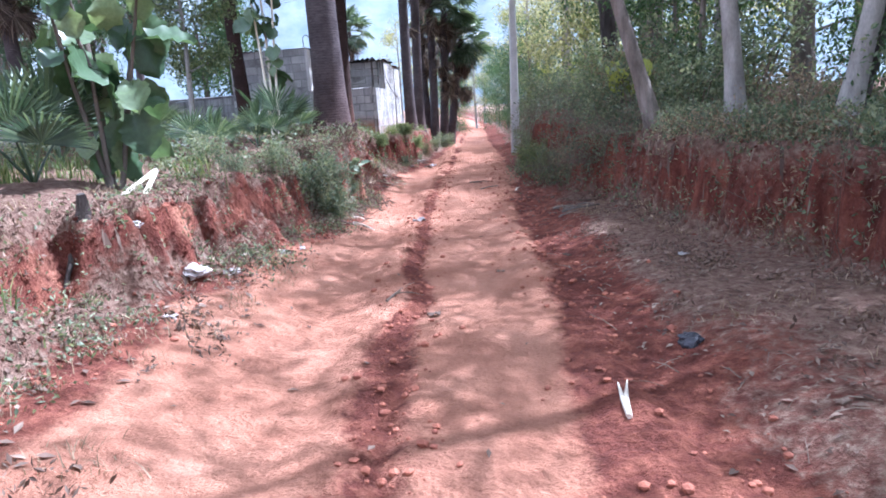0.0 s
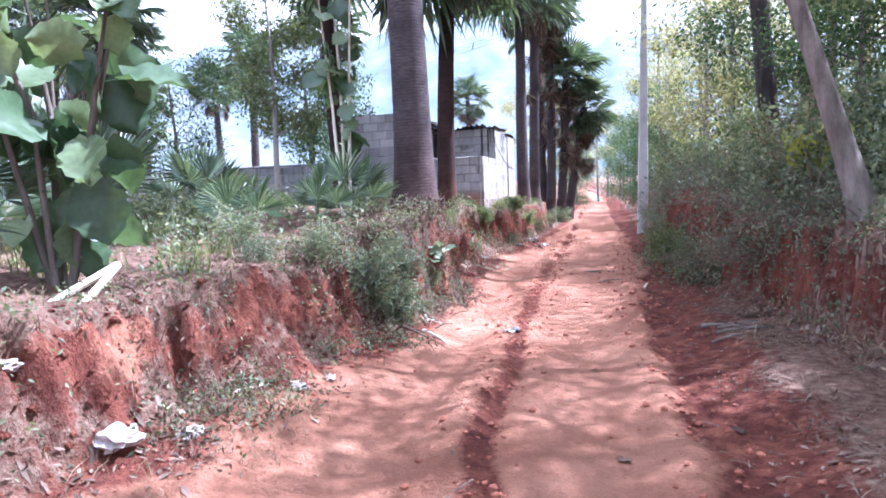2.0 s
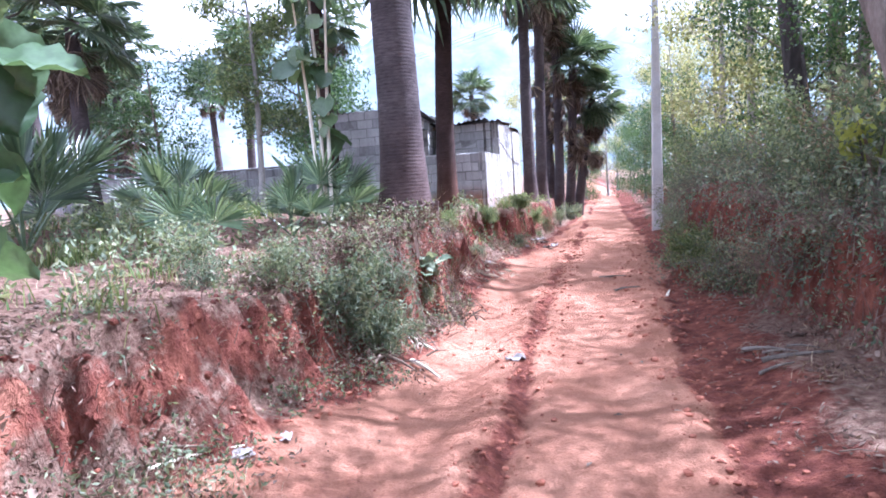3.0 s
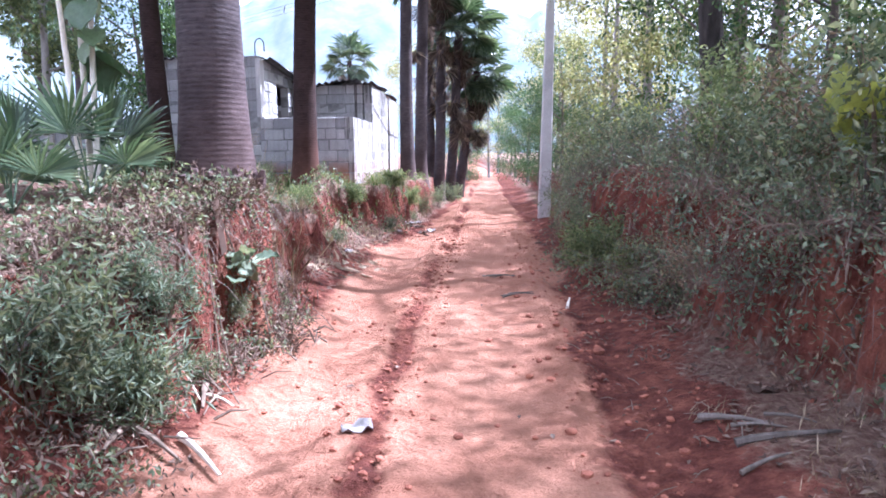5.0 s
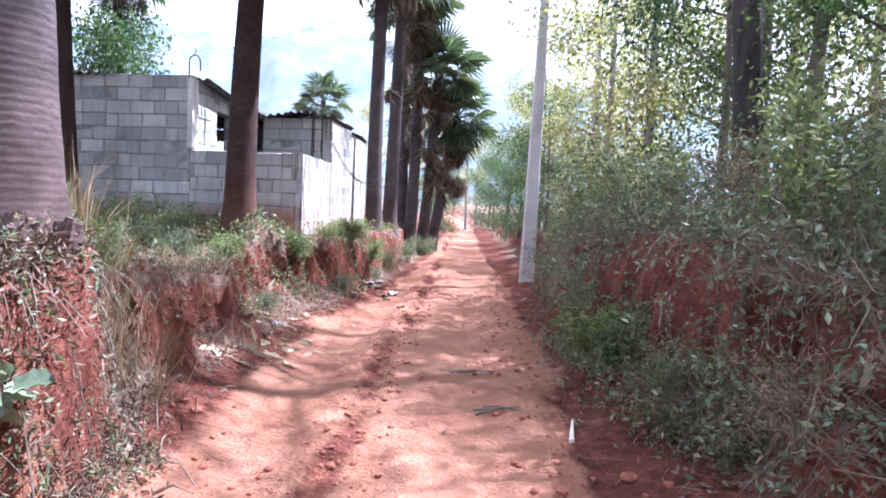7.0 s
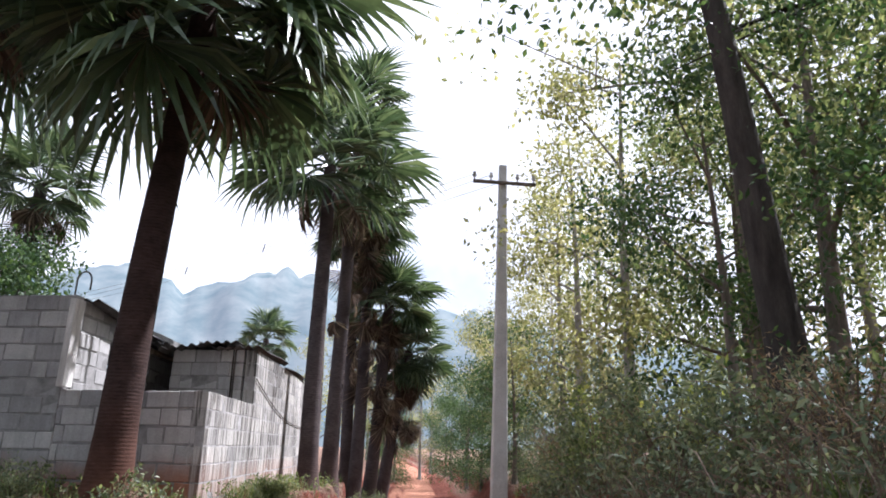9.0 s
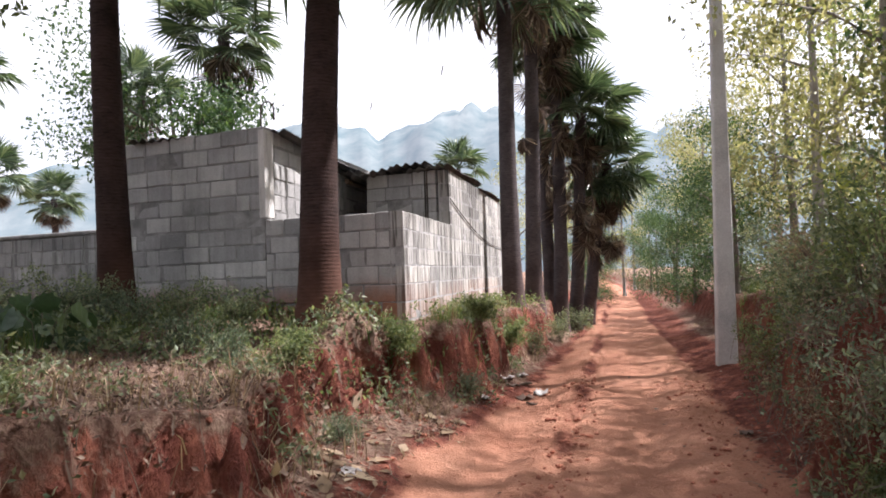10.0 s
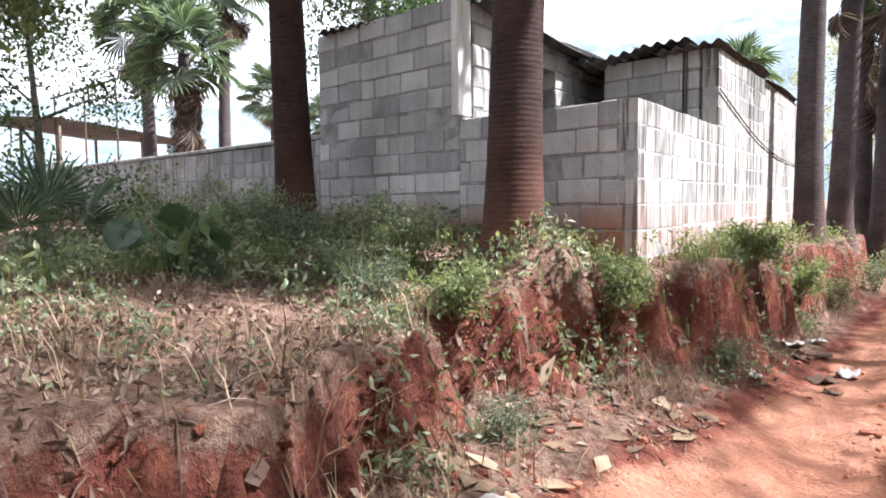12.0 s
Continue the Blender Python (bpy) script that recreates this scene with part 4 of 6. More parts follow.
def big_leaf_mesh(seed, mat):
    """A broad rounded leaf, cupped along its midrib, with a short stalk."""
    v, f = tube([(0, 0, 0), (0.35, 0, 0.02)], [0.012, 0.009], 4, False)
    rows = []
    for k in range(11):
        t = k / 10
        w = 0.50 * math.sin(math.pi * min(t * 0.9 + 0.1, 1)) ** 0.75 * (1 + 0.10 * math.sin(k * 2.4 + seed))
        rows.append(len(v))
        for s in (-1, -0.5, 0, 0.5, 1):
            wave = 0.045 * abs(s) * math.sin(k * 2.1 + 2 * s + seed * 1.7)
            v.append((0.35 + t - 0.10 * abs(s) * (t < 0.05), s * w, 0.15 * abs(s) ** 1.3 - 0.32 * t * t + wave))
    for a, b in zip(rows, rows[1:]):
        for i in range(4):
            f.append((a + i, a + i + 1, b + i + 1, b + i))
    me = bpy.data.meshes.new("leaf")
    me.from_pydata(v, [], f)
    me.materials.append(mat)
    me.polygons.foreach_set("use_smooth", [True] * len(me.polygons))
    me.update()
    return me


BIG_LEAVES = [big_leaf_mesh(k, LEAF_BIG) for k in range(2)]
GREY_LEAVES = [big_leaf_mesh(k, LEAF_GREY) for k in range(2)]
YELLOW_LEAVES = [big_leaf_mesh(k, LEAF_YELLOW) for k in range(2)]


def big_leaf_plant(x, y, height, leaves, size, seed, label, stems=4, spread=0.5, low=0.2, bark=None, lean=(0, 0), meshes=None, rise=(-75, 15)):
    r = np.random.default_rng(seed)
    p = empty("broadleaf_sapling", pose(x, y, ground_z(x, y) - 0.03), label, "sapling", "broad-leaved saplings")
    paths = []
    for k in range(stems):
        az = k * 2.1 + r.uniform(-0.4, 0.4)
        tip = Vector((math.cos(az) * spread + lean[0], math.sin(az) * spread + lean[1], height * r.uniform(0.75, 1)))
        mid = Vector((tip.x * 0.4, tip.y * 0.4, tip.z * 0.5)) + Vector(r.normal(size=3) * 0.05)
        path = [Vector((0.05 * math.cos(az), 0.05 * math.sin(az), -0.05)), mid, tip]
        paths.append(path)
        raw("stem", *tube(path, [q * min(1.0, height / 2.2) for q in (0.028, 0.02, 0.008)], 6, True, 0.1, k), bark or TREE_BARK, p, smooth=True)
    for k in range(leaves):
        pa = paths[k % stems]
        u = low + (1 - low) * r.random() ** 0.8
        at = pa[0].lerp(pa[1], u * 2) if u < 0.5 else pa[1].lerp(pa[2], u * 2 - 1)
        az = k * 2.4 + r.uniform(-0.4, 0.4)
        el = radians(r.uniform(*rise))
        o = new("leaf", (meshes or BIG_LEAVES)[k % 2])
        o.parent = p
        o.matrix_basis = aim(at, (math.cos(az) * math.cos(el), math.sin(az) * math.cos(el), math.sin(el)), r.uniform(-1.2, 1.2), size * r.uniform(0.55, 1.2))
    return p


# fan palms along the left bank
palm(-1.8, 11.8, 7.2, 0.27, 1, "stout fan palm with ringed grey trunk on the bank", 26, 10, 1.5, (0.0, 0.1))
palm(-5.2, 19.05, 7.2, 0.2, 2, "slim dark fan palm before the house wall", 36, 3, 1.7, (-0.1, 0.1), bark=DARK_BARK)
palm(-2.42, 18.8, 6.8, 0.225, 3, "dark-trunked fan palm on a mound before the house", 42, 2, 1.75, (0.28, 0.1), low=-48, bark=DARK_BARK)
palm(-0.8, 25.4, 7.3, 0.2, 4, "tall grey fan palm beside the house", 22, 3, 1.5, (-0.1, 0.1))
palm(-0.55, 28.2, 10.4, 0.2, 5, "tall fan palm with a skirt of dead fronds", 26, 30, 1.15, (0.1, 0))
palm(0.0, 29.6, 8.6, 0.19, 6, "tall fan palm with a skirt of dead fronds", 26, 34, 1.1, (0.1, 0.1))
palm(0.3, 30.4, 6.0, 0.19, 7, "fan palm with a skirt of dead fronds", 28, 34, 1.0, (0.5, 0))
palm(0.62, 31.6, 4.7, 0.19, 8, "fan palm leaning over the lane with a skirt of dead fronds", 34, 28, 0.95, (0.85, 0), low=-60)
palm(-0.3, 31.0, 7.6, 0.18, 9, "tall fan palm with a skirt of dead fronds", 26, 30, 1.1, (0.0, 0.2))
for k, (x, y, h, d) in enumerate(((-7.4, 26.0, 6.4, 8), (-14.4, 24.4, 4.2, 34), (-15.6, 26.6, 6.6, 20), (-22.4, 34.6, 5.2, 14), (-23.4, 39, 4.8, 12), (-4.8, 43, 5.6, 8), (-16.4, 34.5, 6.0, 10), (-9.6, 16.4, 4.6, 14), (-10.4, 13.0, 6.2, 14), (-13.5, 19.5, 5.4, 16), (-12.5, 30, 6.5, 14), (-16.6, 24.8, 5.6, 24))):
    palm(x, y, h, 0.19, 20 + k, "fan palm among the trees behind the bank", 19, d, 1.0)
for k, (x, y, s) in enumerate(((-3.75, 6.3, 0.95), (-3.3, 9.6, 0.65), (-2.75, 10.6, 0.6), (-2.5, 11.15, 0.8), (-5.4, 9.8, 1.2), (-6.2, 14.0, 1.2), (-6.6, 11.4, 1.3), (-7.6, 17.6, 1.0))):
    young_palm(x, y, s, 80 + k)

big_leaf_plant(-3.15, 6.6, 2.5, 58, 0.36, 101, "broad-leaved sapling with large green leaves at the bank's edge", 6, 0.55, 0.1)
big_leaf_plant(-2.66, 11.5, 3.6, 40, 0.27, 102, "thin pale-stemmed sapling with broad leaves", 3, 0.25, 0.25, PALE_STICK)
big_leaf_plant(-4.4, 5.6, 2.4, 30, 0.30, 103, "broad-leaved sapling with large green leaves", 4, 0.6, 0.2)
big_leaf_plant(-5.4, 17.6, 0.7, 16, 0.28, 107, "low plant with large leaves before the wall", 4, 0.4, 0.2)
big_leaf_plant(-4.4, 17.0, 0.6, 14, 0.26, 104, "low plant with large leaves before the wall", 4, 0.3, 0.2)

big_leaf_plant(-1.42, 11.1, 0.4, 18, 0.15, 105, "small plant with round pale leaves on the cut bank", 3, 0.12, 0.3, rise=(-10, 50), meshes=GREY_LEAVES)
big_leaf_plant(2.85, 10.2, 1.3, 12, 0.24, 106, "thin plant with large yellowing leaves on the bank", 2, 0.2, 0.5, meshes=YELLOW_LEAVES)

# trees
tree("tree", -5.6, 16.0, 5.4, 0.08, 0.85, 8000, 0.085, LEAF_MID, PALE_BARK, 201, "slender pale-stemmed leafy tree", clump=0.5)
tree("tree", -8.2, 25.2, 5.0, 0.14, 1.7, 17000, 0.11, LEAF_DARK, TREE_BARK, 202, "dense green leafy tree behind the house", 0.25)
tree("tree", 4.35, 16.5, 11.0, 0.21, 2.6, 3200, 0.15, LEAF_DARK, DARK_TREE, 203, "dark-trunked leaning tree on the bank", 0.42, (-0.8, 0.2))
tree("tree", 6.2, 20.2, 12.5, 0.17, 2.8, 3000, 0.17, LEAF_PALE, TREE_BARK, 210, "tall bare-stemmed tree on the bank", 0.48)
tree("tree", 3.55, 8.0, 6.5, 0.12, 1.7, 2400, 0.13, LEAF_MID, PALE_BARK, 204, "pale-trunked tree on the bank", 0.45, (-0.5, 0))
tree("tree", 2.95, 9.1, 6.5, 0.11, 1.7, 3400, 0.11, LEAF_MID, TREE_BARK, 205, "grey-trunked leaning tree at the bank's edge", 0.45, (-1.4, 0.9))
tree("tree", 3.95, 6.6, 6.5, 0.11, 1.6, 1500, 0.13, LEAF_MID, PALE_BARK, 211, "pale-trunked tree leaning over the bank", 0.5, (1.4, 0.2))
# stands out of view, added to throw dappled shade on the near lane
tree("tree", 4.3, 4.6, 7.0, 0.13, 2.0, 2000, 0.13, LEAF_MID, PALE_BARK, 213, "unseen leafy tree placed to shade the lane", 0.5, (-1.7, 0.1))
tree("tree", 4.2, 7.0, 7.5, 0.13, 1.8, 1500, 0.13, LEAF_DARK, DARK_TREE, 212, "dark-trunked leaning tree on the bank", 0.5, (2.2, 0.2))
tree("tree", 5.5, 13.2, 6.5, 0.11, 1.6, 2800, 0.13, LEAF_MID, PALE_BARK, 206, "pale-trunked tree on the bank", 0.3)
# the last eight spots are unseen trees, added to block fill light from the sky
SPOTS_MID = ((5.6, 10.4, 1.1, 20), (6.4, 6.5, 1.0, 130), (9.2, 14.9, 1.2, 250), (6.9, 21.6, 1.0, 70), (7.8, 10, 1.2, 160), (6.8, 2.4, 1.1, 40), (5.0, -1.5, 1.1, 300), (9.5, 18, 1.25, 200), (-12, 15.5, 1.1, 180), (10, 26, 1.3, 90), (-5.5, 3.2, 0.9, 0), (-7.5, -2, 1.1, 70), (-3.8, -4.5, 1.1, 15), (1.2, -7, 1.2, 140), (4.4, -5, 1.1, 230), (-6.5, -7, 1.2, 310), (9.5, 1.5, 1.2, 90), (-10, 3.5, 1.1, 45), (-2, -11, 1.3, 70), (7.5, -9, 1.3, 20))
first = tree("tree", 5.9, 18.0, 7.4, 0.15, 2.0, 8500, 0.11, LEAF_MID, TREE_BARK, 207, "leafy green tree in the roadside wood", 0.18, clump=0.42)
for x, y, s, rz in SPOTS_MID:
    copy_thing(first, pose(x, y, ground_z(x, y) - 0.05, 0, 0, rz) @ Matrix.Scale(s, 4))
second = tree("tree", 5.0, 25.6, 8.6, 0.12, 1.8, 4600, 0.125, LEAF_PALE, PALE_BARK, 208, "tall thin-leaved yellowish green tree by the lane", 0.15, clump=0.42)
for x, y, s, rz in ((5.1, 22.6, 1.05, 100), (5.6, 29, 0.95, 200), (4.9, 34, 0.75, 300), (7.4, 31, 1.0, 140), (5.4, 39, 0.8, 80), (6.2, 45, 0.9, 10), (7.5, 37, 1.0, 230), (3.2, 52, 0.8, 160), (7.8, 52, 1.0, 0), (0.6, 50, 0.8, 60), (9.5, 22, 1.15, 180), (-1.8, 39, 0.7, 20), (4.6, 62, 0.9, 0), (0, 60, 1.0, 200)):
    copy_thing(second, pose(x, y, ground_z(x, y) - 0.05, 0, 0, rz) @ Matrix.Scale(s, 4))
third = tree("tree", 5.0, 18.9, 5.2, 0.09, 1.5, 9000, 0.09, LEAF_DARK, TREE_BARK, 209, "dark green dense young tree on the bank", 0.08)
for x, y, s, rz in ((4.5, 11.6, 0.8, 50), (5.4, 15.4, 0.95, 120), (6.8, 12.4, 1.0, 200), (3.9, 27.5, 0.75, 10), (4.4, 31.5, 0.7, 70), (6.2, 8.4, 0.8, 300), (5.2, 6.8, 0.75, 20), (4.9, 3.2, 0.7, 140), (4.0, 33.5, 0.6, 70), (4.0, 37, 0.75, 110), (4.6, 48, 0.8, 200), (1.2, 43, 0.6, 20), (1.6, 48, 0.7, 260), (4.9, 54, 0.9, 40), (1.0, 55, 0.9, 140), (4.6, 42, 0.8, 10), (8.6, 6, 1.2, 10), (-9.2, 18.4, 0.8, 10)):
    copy_thing(third, pose(x, y, ground_z(x, y) - 0.05, 0, 0, rz) @ Matrix.Scale(s, 4))

# bushes
RB = bush("bush", 3.0, 10.4, 0.75, 1.2, 1700, 0.075, LEAF_BUSH, 301, "grey-green straggly bush on the bank")
RIGHT_NEAR = ((2.75, 11.6, 0.7), (2.9, 12.6, 1), (3.5, 9.2, 0.9), (3.3, 14.4, 0.9), (2.6, 15.4, 0.8), (2.6, 17, 0.9), (3, 18.4, 1), (3.3, 20.4, 1), (3.7, 22.4, 1), (4, 24.2, 1), (4.2, 28.6, 1.1), (4.0, 7.4, 0.8), (4.4, 5.6, 0.9), (4.6, 3.4, 0.9))
RIGHT_FAR = ((4, 11, 1.2), (3.9, 12.9, 1.2), (4.4, 9.4, 1.2), (2.2, 13.1, 0.5), (2.1, 15.2, 0.45), (2.25, 16.9, 0.5), (2.7, 18.9, 0.6), (2.9, 21.2, 0.6), (2.75, 11.1, 0.6), (2.35, 11.7, 0.6), (2.45, 12.4, 0.65), (2.2, 13.9, 0.55), (2.3, 16.2, 0.6), (2.5, 17.9, 0.65), (2.65, 10.6, 0.55), (2.8, 20.0, 0.7), (3.0, 14.9, 0.8), (2.9, 16.4, 0.8))
LEFT_LOW = ((-2.9, 8.8, 0.45), (-5.6, 18.7, 0.6), (-5, 18.6, 0.5), (-4.2, 18.9, 0.45), (-7.2, 17.4, 0.5), (-3.2, 18.4, 0.5), (-6.6, 18.6, 0.6), (-8.4, 19.2, 0.6), (0, 27, 0.6), (-0.4, 24.2, 0.5), (0.5, 30, 0.6))
RB_GREEN = bush("bush", 3.45, 13.4, 0.75, 1.2, 2600, 0.06, LEAF_MID, 307, "small-leaved green bush on the bank", 0.4)
RB_DRY = bush("bush", 3.15, 11.2, 0.7, 1.0, 2000, 0.06, GRASS_DRY, 308, "withered straw-coloured bush on the bank", 0.22, stems=22)
for k, (x, y, s) in enumerate(RIGHT_NEAR + RIGHT_FAR + LEFT_LOW):
    copy_thing((RB, RB_GREEN, RB, RB_DRY)[k % 4] if y < 22 and x > 0 else RB, pose(x, y, ground_z(x, y) - 0.03, 0, 0, k * 77) @ Matrix.Scale(s, 4))


def brushwood(x, y, spread, height, twigs, leaves, seed, label):
    """Crooked dry twigs tangled into one another, with a few leaves left."""
    r = np.random.default_rng(seed)
    t = empty("brushwood", pose(x, y, ground_z(x, y) - 0.03), label, "brushwood", "brushwood on the bank")
    pieces, ends = [], []
    for k in range(twigs):
        p = Vector((r.normal(0, spread * 0.35), r.normal(0, spread * 0.35), -0.05))
        d = Vector((r.normal(0, 0.5), r.normal(0, 0.5), r.uniform(0.5, 1.0)))
        path = [p]
        for j in range(5):
            d = (d + Vector(r.normal(size=3) * 0.45) - Vector((0, 0, 0.10 * j))).normalized()
            path.append(path[-1] + d * height * r.uniform(0.14, 0.3))
        w = r.uniform(0.002, 0.006)
        pieces.append(tube(path, [w * (1 - 0.15 * j) for j in range(6)], 3, False))
        ends += path[2:]
    raw("woody_frame", *merge(pieces), TWIG, t)
    v, f = leaf_cloud([tuple(e) for e in ends], (0.06, 0.06, 0.06), leaves, 0.05, r, 0.1, 0.4)
    raw("foliage", v, f, LEAF_GREY, t)
    return t


BB = brushwood(2.75, 10.3, 0.75, 0.8, 170, 1500, 306, "tangle of grey dry brushwood on the bank")
for k, (x, y, s) in enumerate(((2.55, 11.0, 0.9), (2.6, 11.9, 1.0), (2.45, 12.8, 0.85), (2.9, 13.6, 1.1), (2.35, 14.9, 0.8), (2.5, 15.9, 0.9), (3.1, 9.5, 0.9), (3.2, 12.6, 0.9), (2.6, 17.4, 0.9), (3.5, 8.1, 0.8), (3.6, 6.9, 0.7), (3.9, 5.8, 0.7))):
    copy_thing(BB, pose(x, y, ground_z(x, y) - 0.03, 0, 0, k * 83) @ Matrix.Scale(s, 4))
GB = bush("bush", 2.05, 14.3, 0.5, 0.6, 2200, 0.085, LEAF_MID, 302, "low bright green bush at the bank's foot", 0.3)
for k, (x, y, s) in enumerate(((2.2, 16.0, 0.6), (-2.3, 17.7, 0.55), (-1.5, 18.8, 0.6), (-0.95, 21, 0.6), (-2.6, 14.6, 0.4), (-0.7, 22.8, 0.7))):
    copy_thing(GB, pose(x, y, ground_z(x, y) - 0.03, 0, 0, k * 77) @ Matrix.Scale(s, 4))
SB = bush("shrub", -1.8, 9.2, 0.5, 0.75, 2600, 0.06, LEAF_BUSH, 303, "grey-green leafy shrub hanging on the cut bank", 0.32, "shrub", "shrubs on the left bank")
for k, (x, y, s) in enumerate(((-1.62, 9.6, 0.75), (-2.15, 8.7, 0.6), (-1.8, 12.9, 0.5), (-1.5, 10.35, 0.42), (-1.42, 11.05, 0.36), (-1.75, 12.2, 0.4))):
    copy_thing(SB, pose(x, y, ground_z(x, y) - 0.05, 0, 0, k * 77) @ Matrix.Scale(s, 4))
NB = bush("shrub", -1.62, 9.7, 0.42, 0.55, 900, 0.10, LEAF_GREY, 305, "grey-green narrow-leaved shrub at the foot of the bank", 0.16, "shrub", "narrow-leaved shrubs", 14)
for k, (x, y, s) in enumerate(((-1.75, 9.35, 0.85), (-1.52, 10.05, 0.65), (-1.8, 9.0, 0.7), (-1.68, 9.95, 0.7), (-2.5, 8.3, 0.5), (-1.6, 17.1, 0.5), (-0.95, 19.7, 0.55), (-5.0, 18.5, 0.9), (-4.4, 18.3, 0.75), (-5.7, 18.6, 0.8), (-2.9, 17.6, 0.7), (-3.5, 17.8, 0.75))):
    copy_thing(NB, pose(x, y, ground_z(x, y) - 0.04, 0, 0, k * 61) @ Matrix.Scale(s, 4))
YB = bush("bush", 3.5, 19.5, 0.6, 1.4, 700, 0.12, LEAF_YELLOW, 304, "yellowing bush on the bank", 0.5)
copy_thing(YB, pose(3.2, 16.2, ground_z(3.2, 16.2), 0, 0, 60) @ Matrix.Scale(0.7, 4))


# ---------- grass and litter ----------
def blades(name, mat, xs, ys, lo, hi, width, seed, label, category, bend=0.5):
    r = np.random.default_rng(seed)
    n = len(xs)
    z = heights(xs, ys)[0] - 0.01
    h = r.uniform(lo, hi, n)
    az = r.uniform(0, 2 * math.pi, n)
    d = np.stack([np.cos(az), np.sin(az), 0 * az], 1)
    s = np.stack([-np.sin(az), np.cos(az), 0 * az], 1) * width * r.uniform(0.6, 1.3, (n, 1))
    b = np.stack([xs, ys, z], 1)
    lean = (r.uniform(0.1, 1.0, n) * bend * h)[:, None]
    up = np.array([0, 0, 1.0])
    m = b + up * (h * 0.6)[:, None] + d * lean * 0.35
    t = b + up * (h * 0.95)[:, None] + d * lean
    v = np.stack([b - s, b + s, m + s * 0.8, m - s * 0.8, t], 1).reshape(-1, 3)
    q = np.arange(n)[:, None] * 5
    F = np.concatenate([q + [0, 1, 2], q + [0, 2, 3], q + [3, 2, 4]], 1).reshape(-1, 3)
    tagged(raw(name, v, F, mat), label, category, kind="stuff")


def scatter(n, seed, spots, weight):
    """Spots in clumps, kept where weight says."""
    r = np.random.default_rng(seed)
    cx, cy = r.uniform(*spots[0], n // 14), r.uniform(*spots[1], n // 14)
    keep = r.random(len(cx)) < weight(cx, cy)
    cx, cy = cx[keep], cy[keep]
    k = r.integers(0, len(cx), n)
    return cx[k] + r.normal(0, 0.10, n), cy[k] + r.normal(0, 0.10, n)


def on_left(x, y):
    t = np.interp(y, LEFT_Y, LEFT_X) - x
    return smooth((t - 0.15) / 0.4)


def on_right(x, y):
    return smooth((x - np.interp(y, RIGHT_Y, RIGHT_X) - 0.1) / 0.5)


def verge(x, y):
    d = x - centre(y)
    return np.clip(smooth((-1.3 - d) / 0.4) + smooth((d - 1.5) / 0.5), 0, 1)


W = ((-8.0, 6.0), (1.0, 30.0))
back = lambda x, y: 0.12 + 0.88 * smooth((-3.0 - x) / 1.2) + 0.4 * smooth((11.5 - y) / 1.5)
xs, ys = scatter(15000, 401, W, lambda x, y: on_left(x, y) * back(x, y) * (0.5 + 0.5 * vnoise(x * 0.8, y * 0.8, 61)) + 0.4 * on_right(x, y))
blades("grass", GRASS_GREEN, xs, ys, 0.06, 0.30, 0.006, 402, "patchy green grass on the banks", "grass", 1.0)
xs, ys = scatter(30000, 403, W, lambda x, y: 0.8 * verge(x, y) * smooth(0.6 + vnoise(x * 0.7, y * 0.7, 65)))
blades("dry_grass", GRASS_DRY, xs, ys, 0.02, 0.10, 0.003, 404, "short dry straw-coloured grass on the verges", "grass", 2.2)
xs, ys = scatter(330, 405, ((-1.95, -1.4), (12.5, 13.3)), lambda x, y: on_left(x, y))
blades("tall_grass", GRASS_DRY, xs, ys, 0.35, 0.85, 0.003, 406, "tall seeding grass on the bank beside the palm", "grass", 0.9)
xs, ys = scatter(240, 409, ((-2.1, -1.3), (12.6, 13.6)), lambda x, y: on_left(x, y))
blades("tall_grass", GRASS_GREEN, xs, ys, 0.2, 0.6, 0.0035, 410, "tall green grass on the bank beside the palm", "grass", 1.1)
xs, ys = scatter(4000, 407, ((-4.2, 0.6), (18.2, 30)), lambda x, y: on_left(x, y) * 0.9)
blades("roadside_weeds", GRASS_GREEN, xs, ys, 0.08, 0.28, 0.008, 408, "green and yellow weeds at the house's foot", "weeds", 0.9)


def weeds(name, n, seed, area, weight, mat, size, high, label, ratio=0.45):
    """Low leafy weeds close to the ground."""
    r = np.random.default_rng(seed)
    xs, ys = scatter(n, seed, area, weight)
    z = heights(xs, ys)[0]
    c = np.stack([xs, ys, z + high * r.random(n) ** 1.6], 1)
    v, f = leaf_cloud(c, 0.03, n, size, r, -0.1, ratio)
    tagged(raw(name, v, f, mat), label, "weeds", kind="stuff")


bare = lambda x, y: 1 - 0.85 * smooth((y - 12.6) / 0.8) * smooth((17.3 - y) / 0.7)
weeds("green_weeds", 24000, 411, ((-9, -1.2), (6.5, 24)), lambda x, y: bare(x, y) * on_left(x, y) * (0.08 + 0.92 * smooth((-2.7 - x) / 0.9)) * smooth(0.62 + 0.8 * vnoise(x * 0.7, y * 0.7, 62)), LEAF_BUSH, 0.07, 0.34, "green leafy weeds on the terrace")
weeds("house_weeds", 26000, 412, ((-8, 0.3), (17.4, 28)), lambda x, y: on_left(x, y) * 0.9, LEAF_MID, 0.06, 0.26, "green weeds round the house and palms")
weeds("bank_weeds", 3500, 413, ((-2.6, -0.9), (8.6, 14.2)), lambda x, y: smooth((np.interp(y, LEFT_Y, LEFT_X) - x) / 0.4) * 0.7, LEAF_BUSH, 0.042, 0.22, "grey-green weeds hanging over the cut bank")
